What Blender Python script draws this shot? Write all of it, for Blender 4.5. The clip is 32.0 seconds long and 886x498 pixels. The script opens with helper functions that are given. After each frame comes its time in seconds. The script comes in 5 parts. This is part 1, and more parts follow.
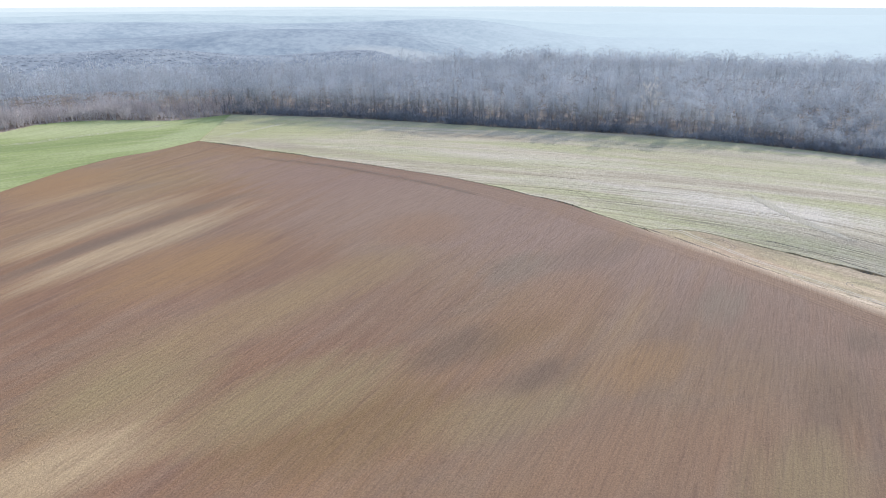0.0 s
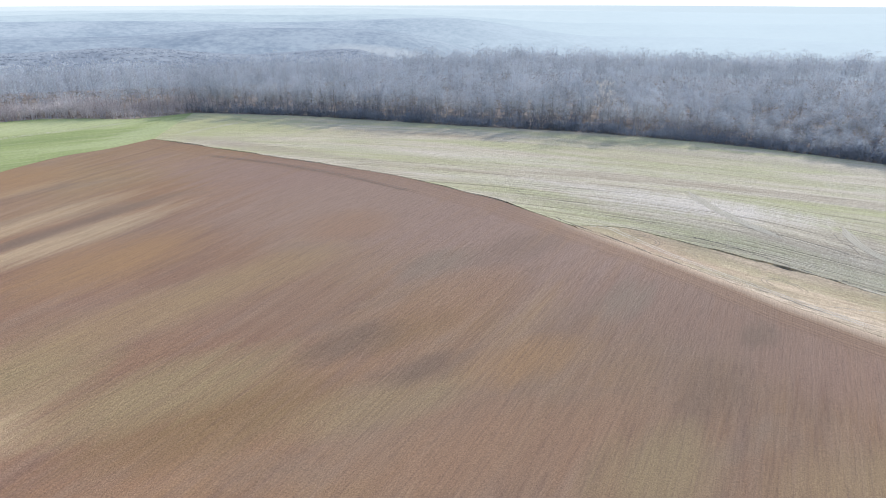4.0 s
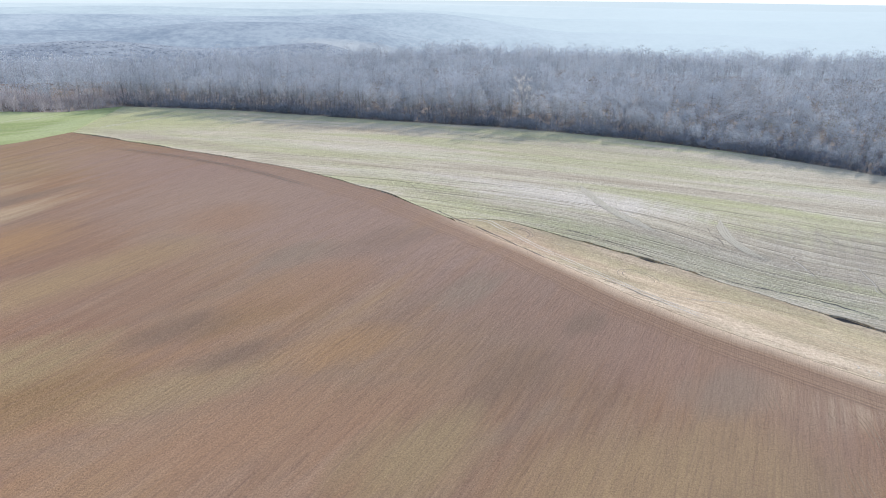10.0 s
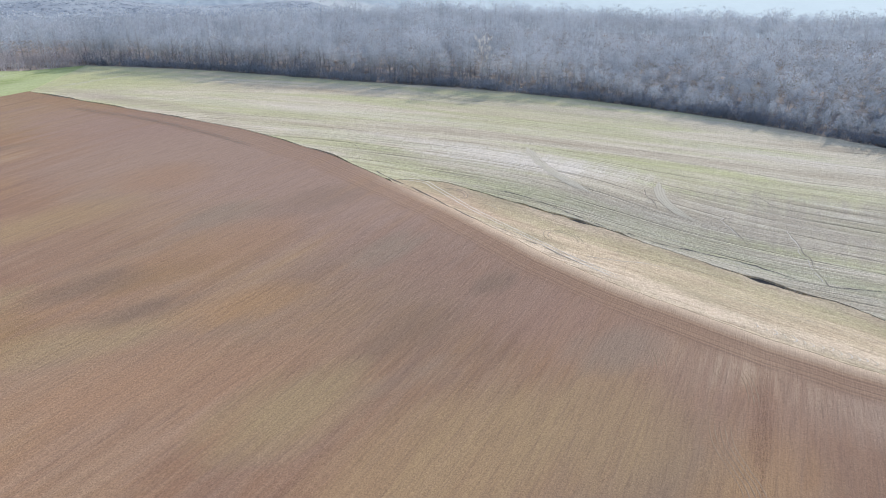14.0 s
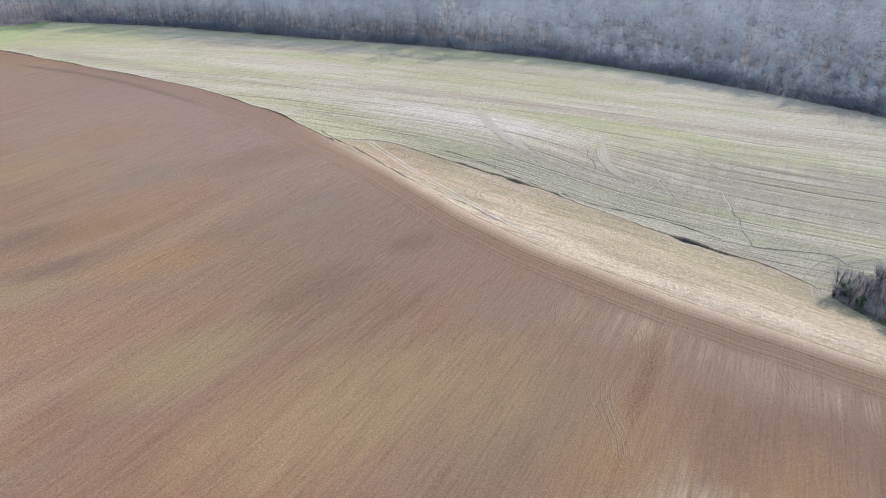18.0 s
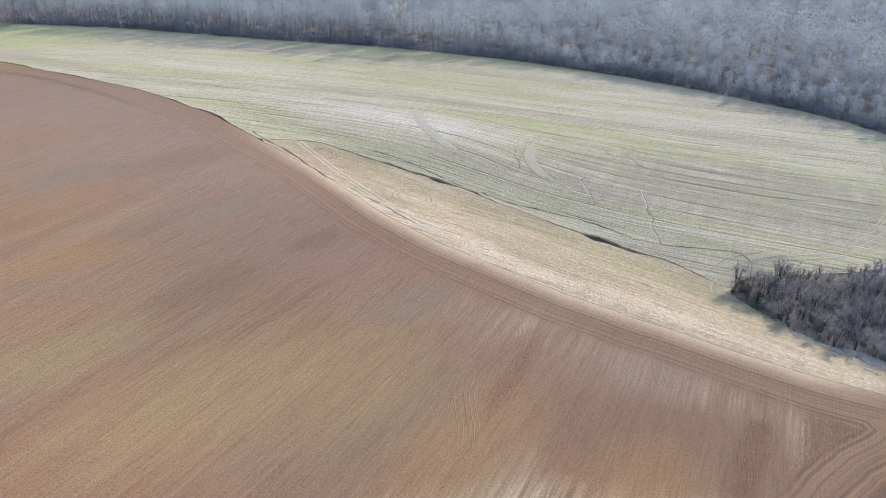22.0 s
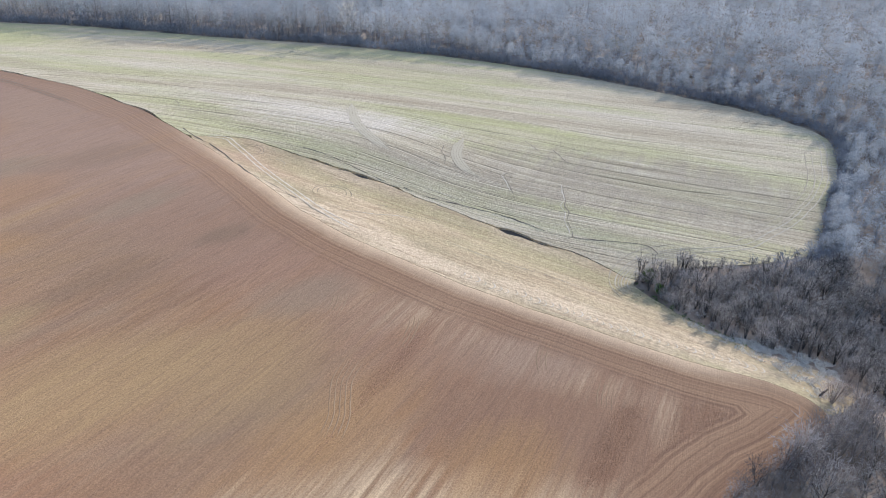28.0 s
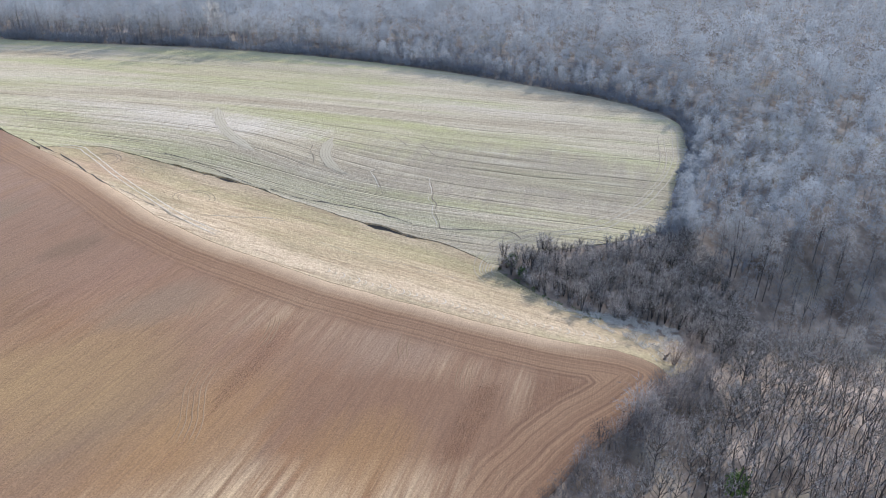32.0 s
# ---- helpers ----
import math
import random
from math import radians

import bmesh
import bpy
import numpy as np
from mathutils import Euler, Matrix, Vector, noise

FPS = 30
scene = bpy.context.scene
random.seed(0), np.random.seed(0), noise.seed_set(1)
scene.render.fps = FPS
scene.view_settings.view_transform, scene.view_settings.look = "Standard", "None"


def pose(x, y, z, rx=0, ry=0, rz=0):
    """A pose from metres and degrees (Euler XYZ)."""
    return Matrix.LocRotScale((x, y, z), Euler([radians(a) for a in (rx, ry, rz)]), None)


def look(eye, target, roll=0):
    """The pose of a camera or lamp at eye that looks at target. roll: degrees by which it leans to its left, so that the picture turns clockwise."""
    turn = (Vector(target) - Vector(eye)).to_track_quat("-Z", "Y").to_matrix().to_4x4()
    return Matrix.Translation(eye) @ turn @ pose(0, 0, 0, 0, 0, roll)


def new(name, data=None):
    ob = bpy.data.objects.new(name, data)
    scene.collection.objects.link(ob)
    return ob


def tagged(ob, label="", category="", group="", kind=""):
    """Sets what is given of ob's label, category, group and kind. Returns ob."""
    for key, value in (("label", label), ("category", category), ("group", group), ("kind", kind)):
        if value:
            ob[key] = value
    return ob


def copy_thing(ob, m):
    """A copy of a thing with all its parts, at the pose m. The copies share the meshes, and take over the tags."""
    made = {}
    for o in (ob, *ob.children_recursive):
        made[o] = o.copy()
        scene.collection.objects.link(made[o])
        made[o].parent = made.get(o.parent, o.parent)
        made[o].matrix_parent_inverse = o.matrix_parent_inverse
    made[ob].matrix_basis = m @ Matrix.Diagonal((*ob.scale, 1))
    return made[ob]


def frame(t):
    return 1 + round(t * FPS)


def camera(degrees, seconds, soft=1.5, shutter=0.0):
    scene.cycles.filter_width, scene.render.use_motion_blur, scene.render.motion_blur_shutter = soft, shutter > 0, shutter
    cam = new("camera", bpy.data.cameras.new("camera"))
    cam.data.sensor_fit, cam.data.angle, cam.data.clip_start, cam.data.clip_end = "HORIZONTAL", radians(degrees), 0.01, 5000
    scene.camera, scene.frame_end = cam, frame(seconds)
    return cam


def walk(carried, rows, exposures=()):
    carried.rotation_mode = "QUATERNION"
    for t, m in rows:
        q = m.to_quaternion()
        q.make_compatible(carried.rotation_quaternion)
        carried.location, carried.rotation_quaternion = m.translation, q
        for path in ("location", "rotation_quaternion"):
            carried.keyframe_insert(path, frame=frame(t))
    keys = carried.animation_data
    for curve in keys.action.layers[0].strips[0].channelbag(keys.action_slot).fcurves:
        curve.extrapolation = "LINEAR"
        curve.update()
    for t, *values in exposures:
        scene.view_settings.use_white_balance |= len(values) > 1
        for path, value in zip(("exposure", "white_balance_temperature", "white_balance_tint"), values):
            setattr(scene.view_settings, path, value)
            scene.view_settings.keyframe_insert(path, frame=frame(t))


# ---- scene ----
cam = camera(66.6, 32.0, soft=1.0)
METRES, EYE, TILT, LEAN, TURN = 135.0, 60.0, -20.0, 0.0, 0.0
ROWS = [
    (0.0, 0.0, 0.0, 0.0, 0.0, 0.0, -0.0),
    (0.5, 0.0162, -0.0015, -0.0006, -0.01, 0.01, 0.0),
    (1.0, 0.0341, -0.0034, -0.0015, -0.08, 0.01, 0.01),
    (1.5, 0.0516, -0.0051, -0.0021, -0.05, 0.0, 0.02),
    (2.0, 0.0698, -0.0067, -0.0033, -0.08, 0.01, 0.01),
    (2.5, 0.0862, -0.0084, -0.0042, -0.08, -0.0, 0.04),
    (3.0, 0.1035, -0.0097, -0.0045, -0.09, -0.02, 0.03),
    (3.5, 0.1212, -0.0113, -0.0051, -0.11, -0.03, 0.02),
    (5.5, 0.1972, -0.0228, -0.0032, -0.58, -0.28, 0.15),
    (6.0, 0.2168, -0.0239, -0.0044, -0.68, -0.28, 0.17),
    (6.5, 0.2361, -0.0251, -0.0053, -0.75, -0.31, 0.18),
    (7.0, 0.2555, -0.0281, -0.006, -0.83, -0.33, 0.18),
    (7.5, 0.2746, -0.0307, -0.0068, -0.91, -0.34, 0.16),
    (8.0, 0.2944, -0.0327, -0.008, -0.94, -0.35, 0.15),
    (8.5, 0.3136, -0.0359, -0.0085, -0.97, -0.38, 0.14),
    (9.0, 0.3321, -0.0382, -0.0099, -1.02, -0.39, 0.07),
    (9.5, 0.3506, -0.0403, -0.0106, -1.06, -0.43, 0.01),
    (10.0, 0.3687, -0.0426, -0.0116, -1.06, -0.47, -0.05),
    (10.5, 0.387, -0.0457, -0.0122, -1.06, -0.56, -0.11),
    (11.0, 0.4047, -0.0486, -0.0129, -1.1, -2.15, -0.16),
    (11.5, 0.4218, -0.0495, -0.013, -1.12, -3.58, -0.24),
    (12.0, 0.4392, -0.0517, -0.0138, -1.1, -3.75, -0.22),
    (12.5, 0.4555, -0.0534, -0.0144, -1.07, -3.78, -0.17),
    (13.0, 0.471, -0.0559, -0.0149, -1.07, -3.78, -0.23),
    (13.5, 0.4872, -0.0578, -0.0154, -1.03, -3.82, -0.23),
    (15.5, 0.5491, -0.0698, -0.0115, -1.01, -2.79, -0.39),
    (16.0, 0.5648, -0.0727, -0.012, -0.95, -6.01, -0.42),
    (16.5, 0.5797, -0.0733, -0.0126, -0.9, -7.01, -0.47),
    (17.0, 0.5967, -0.0767, -0.0133, -0.83, -7.04, -0.49),
    (17.5, 0.6135, -0.0781, -0.0135, -0.74, -7.04, -0.44),
    (18.0, 0.6324, -0.0797, -0.0139, -0.75, -7.05, -0.45),
    (18.5, 0.6493, -0.0823, -0.0144, -0.77, -7.03, -0.42),
    (19.0, 0.6695, -0.0843, -0.0139, -0.81, -7.05, -0.42),
    (19.5, 0.6875, -0.0866, -0.0139, -0.81, -7.06, -0.42),
    (20.0, 0.7084, -0.09, -0.0133, -0.81, -7.1, -0.37),
    (20.5, 0.7262, -0.0923, -0.0128, -0.83, -7.12, -0.37),
    (21.0, 0.7467, -0.0958, -0.0125, -0.84, -7.11, -0.33),
    (21.5, 0.7656, -0.0979, -0.0123, -0.79, -7.11, -0.3),
    (22.0, 0.7871, -0.1015, -0.0116, -0.74, -7.13, -0.24),
    (22.5, 0.8056, -0.1042, -0.0114, -0.73, -7.13, -0.23),
    (23.0, 0.8268, -0.1068, -0.0115, -0.71, -7.14, -0.21),
    (23.5, 0.8454, -0.1095, -0.0117, -0.68, -7.14, -0.22),
    (24.0, 0.8669, -0.1126, -0.0121, -0.61, -7.16, -0.19),
    (24.5, 0.8853, -0.1158, -0.0132, -0.56, -7.13, -0.22),
    (25.0, 0.9018, -0.1185, -0.0126, -0.8, -7.18, -0.25),
    (25.5, 0.9079, -0.1205, -0.0134, -1.0, -7.21, -0.28),
    (27.5, 0.9116, -0.1239, -0.0167, -1.75, -7.25, -0.17),
    (28.0, 0.9168, -0.1257, -0.0172, -1.82, -7.25, -0.12),
    (28.5, 0.9235, -0.1273, -0.0178, -2.16, -7.25, -0.0),
    (29.0, 0.9324, -0.1292, -0.019, -3.02, -7.24, 0.3),
    (29.5, 0.9414, -0.1319, -0.0203, -3.58, -7.24, 0.52),
    (30.0, 0.9527, -0.1351, -0.0221, -4.75, -7.25, 0.89),
    (30.5, 0.9606, -0.1369, -0.0238, -6.29, -7.25, 1.31),
    (31.0, 0.9689, -0.14, -0.0251, -8.2, -7.29, 2.09),
    (31.5, 0.976, -0.1432, -0.0262, -9.36, -7.35, 2.44),
    (32.0, 0.9834, -0.1472, -0.0272, -10.14, -7.41, 2.66),
]
walk(cam, [(t, pose(0, 0, EYE, TILT, LEAN, TURN) @ pose(METRES * x, METRES * y, METRES * z, 90 + pitch, roll, yaw)) for t, x, y, z, yaw, pitch, roll in ROWS])

# ---- light ----
SUN_EL, SUN_AZ = 24.5, 43.5          # degrees: height, and turn to the right of +y
world = bpy.data.worlds.new("world")
scene.world = world
world.use_nodes = True
wn = world.node_tree.nodes
sky = wn.new("ShaderNodeTexSky")
sky.sky_type, sky.sun_disc = "NISHITA", False
sky.sun_elevation, sky.sun_rotation = radians(SUN_EL), radians(SUN_AZ)
sky.air_density, sky.dust_density, sky.ozone_density = 1.0, 1.5, 1.5
wn["Background"].inputs["Strength"].default_value = 0.088
hazy = wn.new("ShaderNodeMix")
hazy.data_type = "RGBA"
hazy.inputs[0].default_value = 0.45
hazy.inputs[7].default_value = (5.1, 7.3, 12.0, 1)      # thin bright haze over the whole sky
world.node_tree.links.new(sky.outputs[0], hazy.inputs[6])
world.node_tree.links.new(hazy.outputs[2], wn["Background"].inputs["Color"])
sun_data = bpy.data.lights.new("sun", "SUN")
sun_data.energy, sun_data.angle, sun_data.color = 4.9, radians(0.6), (1.0, 0.978, 0.955)
sun = new("sun", sun_data)
sa, se = radians(SUN_AZ), radians(SUN_EL)
sun.matrix_world = look((math.sin(sa) * 300, math.cos(sa) * 300, math.tan(se) * 300), (0, 0, 0))
scene.view_settings.exposure = 0.62


# ---- materials ----
class Nodes:
    """Short ways to write a node material."""

    def __init__(self, name, rough=0.9, spec=0.2):
        self.mat = bpy.data.materials.new(name)
        self.mat.use_nodes = True
        self.t = self.mat.node_tree
        self.b = self.t.nodes["Principled BSDF"]
        self.b.inputs["Roughness"].default_value = rough
        self.b.inputs["Specular IOR Level"].default_value = spec
        self.b.inputs["Diffuse Roughness"].default_value = 0.4
        self.pos = self.t.nodes.new("ShaderNodeNewGeometry").outputs["Position"]
        self.torn = None

    def put(self, socket, v):
        if isinstance(v, bpy.types.NodeSocket):
            self.t.links.new(v, socket)
        else:
            socket.default_value = v

    def math(self, op, a, b=0.0, clamp=False):
        n = self.t.nodes.new("ShaderNodeMath")
        n.operation, n.use_clamp = op, clamp
        self.put(n.inputs[0], a), self.put(n.inputs[1], b)
        return n.outputs[0]

    def split(self, v):
        n = self.t.nodes.new("ShaderNodeSeparateXYZ")
        self.put(n.inputs[0], v)
        return n.outputs[0], n.outputs[1], n.outputs[2]

    def join(self, x, y, z=0.0):
        n = self.t.nodes.new("ShaderNodeCombineXYZ")
        for i, v in enumerate((x, y, z)):
            self.put(n.inputs[i], v)
        return n.outputs[0]

    def turned(self, degrees, sx=1.0, sy=1.0, at=(0, 0)):
        """Place in plan, turned so that x runs along the given heading (from +y to the right), scaled."""
        x, y, _ = self.split(self.pos)
        x, y = self.math("SUBTRACT", x, at[0]), self.math("SUBTRACT", y, at[1])
        s, c = math.sin(radians(degrees)), math.cos(radians(degrees))
        along = self.math("ADD", self.math("MULTIPLY", x, s), self.math("MULTIPLY", y, c))
        across = self.math("SUBTRACT", self.math("MULTIPLY", x, c), self.math("MULTIPLY", y, s))
        return self.join(self.math("MULTIPLY", along, sx), self.math("MULTIPLY", across, sy))

    def noise(self, v, scale, detail=3.0, rough=0.55, distort=0.0):
        n = self.t.nodes.new("ShaderNodeTexNoise")
        self.put(n.inputs["Vector"], v)
        n.inputs["Scale"].default_value, n.inputs["Detail"].default_value = scale, detail
        n.inputs["Roughness"].default_value, n.inputs["Distortion"].default_value = rough, distort
        return n.outputs[0]

    def ramp(self, v, *stops):
        n = self.t.nodes.new("ShaderNodeValToRGB")
        while len(n.color_ramp.elements) < len(stops):
            n.color_ramp.elements.new(0.5)
        for e, (p, c) in zip(n.color_ramp.elements, stops):
            e.position = p
            e.color = (c, c, c, 1) if isinstance(c, (int, float)) else (*c, 1)
        self.put(n.inputs[0], v)
        return n.outputs[0]

    def mix(self, f, a, b, how="MIX"):
        n = self.t.nodes.new("ShaderNodeMix")
        n.data_type, n.blend_type = "RGBA", how
        self.put(n.inputs[0], f)
        for i, v in ((6, a), (7, b)):
            self.put(n.inputs[i], (*v, 1) if isinstance(v, tuple) else v)
        return n.outputs[2]

    def blot(self, at, heading, length, width, wobble=0.35):
        """A soft stain: 1 at its middle, 0 outside, longer along its heading, with a torn outline."""
        v = self.turned(heading, 1 / length, 1 / width, at)
        x, y, _ = self.split(v)
        d = self.math("ADD", self.math("MULTIPLY", x, x), self.math("MULTIPLY", y, y))
        if not self.torn:
            self.torn = self.noise(self.turned(27, 0.025, 0.3), 1.0, 4)
        ragged = self.torn
        d = self.math("ADD", d, self.math("MULTIPLY", self.math("SUBTRACT", ragged, 0.5), wobble * 4))
        return self.math("SUBTRACT", 1.0, d, clamp=True)

    def bump(self, height, strength, distance):
        n = self.t.nodes.new("ShaderNodeBump")
        n.inputs["Strength"].default_value, n.inputs["Distance"].default_value = strength, distance
        self.put(n.inputs["Height"], height)
        self.put(self.b.inputs["Normal"], n.outputs[0])

    def colour(self, c, sheer=0.0):
        """Base colour; sheer: share of the light that passes a thin spray of twigs or leaves."""
        self.put(self.b.inputs["Base Color"], (*c, 1) if isinstance(c, tuple) else c)
        if sheer:
            thin, both = self.t.nodes.new("ShaderNodeBsdfTranslucent"), self.t.nodes.new("ShaderNodeMixShader")
            self.put(thin.inputs["Color"], c)
            both.inputs[0].default_value = sheer
            self.put(both.inputs[1], self.b.outputs[0]), self.put(both.inputs[2], thin.outputs[0])
            self.put(self.t.nodes["Material Output"].inputs["Surface"], both.outputs[0])
        return self.mat

    def layer(self, name):
        n = self.t.nodes.new("ShaderNodeAttribute")
        n.attribute_name = name
        return n.outputs["Fac"]

    def random(self, island=False):
        if island:
            return self.t.nodes.new("ShaderNodeNewGeometry").outputs["Random Per Island"]
        return self.t.nodes.new("ShaderNodeObjectInfo").outputs["Random"]


FURROW = 27.5                        # heading of the plough lines


PALE_SOIL = [((-98, 178), 34, 40, 10, 0.8), ((-78, 163), 34, 42, 10, 0.85), ((-120, 208), 36, 22, 6, 0.5), ((-53, 76), 25, 26, 9, 0.55),
             ((130, 44), 88, 38, 11, 1.0), ((164, 68), 20, 11, 3.5, 0.85),
             ((36, 118), 30, 40, 6, 0.25), ((123, 92), 60, 16, 6, 0.85), ((109, 94), 30, 9, 6, 0.7), ((116, 52), 28, 12, 4, 0.35),
             ((130, 87), 118, 22, 7, 0.55), ((148, 77), 115, 17, 7, 0.85)]
PALE, ORANGE, OLIVE, GREY, DARK = (0.43, 0.32, 0.195), (0.315, 0.192, 0.10), (0.285, 0.212, 0.118), (0.245, 0.183, 0.135), (0.19, 0.13, 0.092)
BROWN, RED, PURPLE, PINK, TAN = (0.225, 0.145, 0.076), (0.285, 0.172, 0.107), (0.242, 0.163, 0.118), (0.298, 0.208, 0.155), (0.305, 0.21, 0.118)
STAINS = [((122, 92), 118, 75, 18, (0.285, 0.178, 0.124), 0.5), ((144, 64), 100, 26, 10, (0.235, 0.142, 0.095), 0.55), ((66, 132), 135, 65, 16, (0.27, 0.17, 0.13), 0.5), ((15, 180), 125, 80, 42, (0.288, 0.198, 0.155), 0.75), ((-30, 218), 118, 70, 20, (0.275, 0.185, 0.145), 0.7), ((-14, 189), 56, 45, 24, PINK, 0.4), ((57, 110), 52, 40, 22, PURPLE, 0.4), ((99, 85), 34, 18, 12, RED, 0.4), ((-130, 218), 32, 22, 18, ORANGE, 0.6),
          ((-60, 147), 39, 24, 14, ORANGE, 0.75), ((-52, 97), 47, 15, 11, OLIVE, 0.8), ((-53, 75), 64, 16, 6, PALE, 0.55), ((-15, 83), 60, 18, 9, BROWN, 0.75),
          ((28, 79), 69, 24, 9, RED, 0.5), ((-24, 92), 58, 20, 9, OLIVE, 0.7), ((10, 88), 60, 16, 6, OLIVE, 0.5), ((-40, 118), 50, 24, 9, TAN, 0.6), ((14, 113), 46, 12, 5, BROWN, 0.6), ((3, 107), 45, 11, 5, DARK, 0.7), ((16, 98), 55, 9, 4, DARK, 0.7),
          ((34, 102), 53, 13, 6, ORANGE, 0.6), ((64, 95), 34, 14, 5, DARK, 0.5), ((18, 145), 43, 12, 6, GREY, 0.7), ((58, 129), 35, 12, 5, GREY, 0.7),
          ((81, 116), 39, 7, 3.5, DARK, 0.6), ((24, 127), 37, 19, 9, RED, 0.55), ((-6, 171), 37, 14, 11, RED, 0.5), ((71, 63), 50, 20, 12, TAN, 0.7),
          ((48, 72), 43, 14, 8, OLIVE, 0.6), ((93, 72), 30, 18, 11, TAN, 0.6), ((135, 54), 48, 11, 8, ORANGE, 0.6), ((142, 81), 79, 13, 8, PINK, 0.6),
          ((101, 94), 58, 11, 6, GREY, 0.55), ((112, 60), 40, 16, 8, ORANGE, 0.5), ((-20, 140), 45, 22, 8, TAN, 0.6), ((40, 158), 45, 18, 7, DARK, 0.35)]
CLOD_SOIL = [((121, 79), 28, 15, 2.2, 0.8), ((153.5, 61), 31, 11, 3.2, 1.0), ((169, 67.5), 50, 9, 2.8, 0.7), ((98, 74), 27.5, 18, 0.6, 0.4)]
# dark soil streaks; the (98, 70) patch paints in a view-dependent dimming
DARK_PATCHES = [((-84, 172), 34, 55, 4.5, 0.8), ((40, 110), 28, 30, 6, 0.35), ((-110, 170), 35, 40, 4, 0.4), ((98, 70), 28, 42, 18, 0.4)]


def soil_material():
    n = Nodes("ploughed_soil", 0.95, 0.1)
    broad = n.noise(n.turned(FURROW, 0.008, 0.014), 1.0, 3, 0.5)
    c = n.ramp(broad, (0.34, (0.212, 0.122, 0.082)), (0.5, (0.255, 0.15, 0.092)), (0.64, (0.296, 0.183, 0.103)))
    hue = n.noise(n.pos, 0.011, 3, 0.5)
    c = n.mix(n.ramp(hue, (0.45, 0.0), (0.62, 0.6)), c, (0.282, 0.20, 0.112))
    red = n.noise(n.turned(45, 0.02, 0.035, (70, 20)), 1.0, 4, 0.6)
    c = n.mix(n.ramp(red, (0.50, 0.0), (0.66, 0.35)), c, (0.28, 0.16, 0.102))
    pink = n.noise(n.turned(0, 0.012, 0.012, (300, 90)), 1.0, 3, 0.5)
    c = n.mix(n.ramp(pink, (0.48, 0.0), (0.64, 0.35)), c, (0.25, 0.165, 0.13))
    bands = n.noise(n.turned(FURROW, 0.020, 0.26), 1.0, 5, 0.62)
    c = n.mix(n.ramp(bands, (0.46, 0.0), (0.74, 0.5)), c, (0.33, 0.235, 0.168))
    dark = n.noise(n.turned(FURROW, 0.014, 0.2, (40, 9)), 1.0, 4, 0.62)
    c = n.mix(n.ramp(dark, (0.50, 0.0), (0.74, 0.5)), c, (0.165, 0.104, 0.083))
    grey = n.noise(n.turned(60, 0.02, 0.045, (11, 70)), 1.0, 4, 0.6)
    c = n.mix(n.ramp(grey, (0.52, 0.0), (0.66, 0.4)), c, (0.225, 0.175, 0.135))
    streak = n.ramp(n.noise(n.turned(FURROW, 0.03, 0.55, (5, 3)), 1.0, 4, 0.6), (0.32, 0.5), (0.66, 1.0))
    comb = n.ramp(n.noise(n.turned(FURROW, 0.035, 0.75, (9, 1)), 1.0, 4, 0.65), (0.38, 0.0), (0.60, 1.0))
    combed = n.noise(n.turned(FURROW, 0.045, 0.85, (17, 29)), 1.0, 3, 0.6)
    c = n.mix(n.ramp(combed, (0.54, 0.0), (0.70, 0.25)), c, (0.345, 0.235, 0.165))
    c = n.mix(n.ramp(combed, (0.30, 0.35), (0.46, 0.0)), c, (0.185, 0.12, 0.088))
    for at, heading, length, width, amount in PALE_SOIL:
        f = n.math("MULTIPLY", n.math("MULTIPLY", n.blot(at, heading, length, width), amount), streak if at[0] < 60 else comb)
        c = n.mix(f, c, (0.46, 0.345, 0.215) if at[0] < 60 else (0.52, 0.40, 0.275))
    for at, heading, length, width, amount in DARK_PATCHES:
        c = n.mix(n.math("MULTIPLY", n.blot(at, heading, length, width), amount), c, (0.19, 0.135, 0.10))
    for at, heading, length, width, amount in CLOD_SOIL:
        c = n.mix(n.math("MULTIPLY", n.blot(at, heading, length, width), amount * 0.65), c, (0.225, 0.12, 0.075))
    for at, heading, length, width, tone, amount in STAINS:
        c = n.mix(n.math("MULTIPLY", n.blot(at, heading, length * 1.25, width * 1.25, 0.4), min(0.92, amount * 1.2)), c, tone)
    # headland: turned and worked along the field's edge
    d = n.layer("margin")
    ragged = n.math("MULTIPLY", n.math("SUBTRACT", n.noise(n.pos, 0.12, 4, 0.6), 0.5), 7.0)
    head = n.math("SUBTRACT", 1.0, n.math("DIVIDE", n.math("SUBTRACT", n.math("ADD", d, ragged), 10.0), 3.0), clamp=True)
    lines = n.noise(n.join(n.math("MULTIPLY", d, 1.9), n.noise(n.pos, 0.02, 1), 4.0), 1.0, 4, 0.65)
    hc = n.ramp(lines, (0.38, (0.16, 0.095, 0.067)), (0.5, (0.222, 0.134, 0.088)), (0.63, (0.31, 0.20, 0.13)))
    worked = n.math("ADD", n.math("DIVIDE", n.split(n.pos)[0], 350.0, clamp=True), 0.35)
    c = n.mix(n.math("MULTIPLY", head, worked), c, hc)
    sandy = n.math("SUBTRACT", 1.0, n.math("DIVIDE", n.math("ADD", d, n.math("MULTIPLY", ragged, 0.35)), 5.0), clamp=True)
    c = n.mix(n.math("MULTIPLY", n.math("MULTIPLY", sandy, n.layer("dry")), 0.9), c, (0.57, 0.44, 0.315))
    rows = n.noise(n.turned(FURROW, 0.10, 1.9), 1.0, 3, 0.6)
    c = n.mix(n.math("MULTIPLY", n.ramp(rows, (0.46, 0.0), (0.74, 0.42)), n.math("SUBTRACT", 1.0, head)), c, (0.15, 0.095, 0.072))
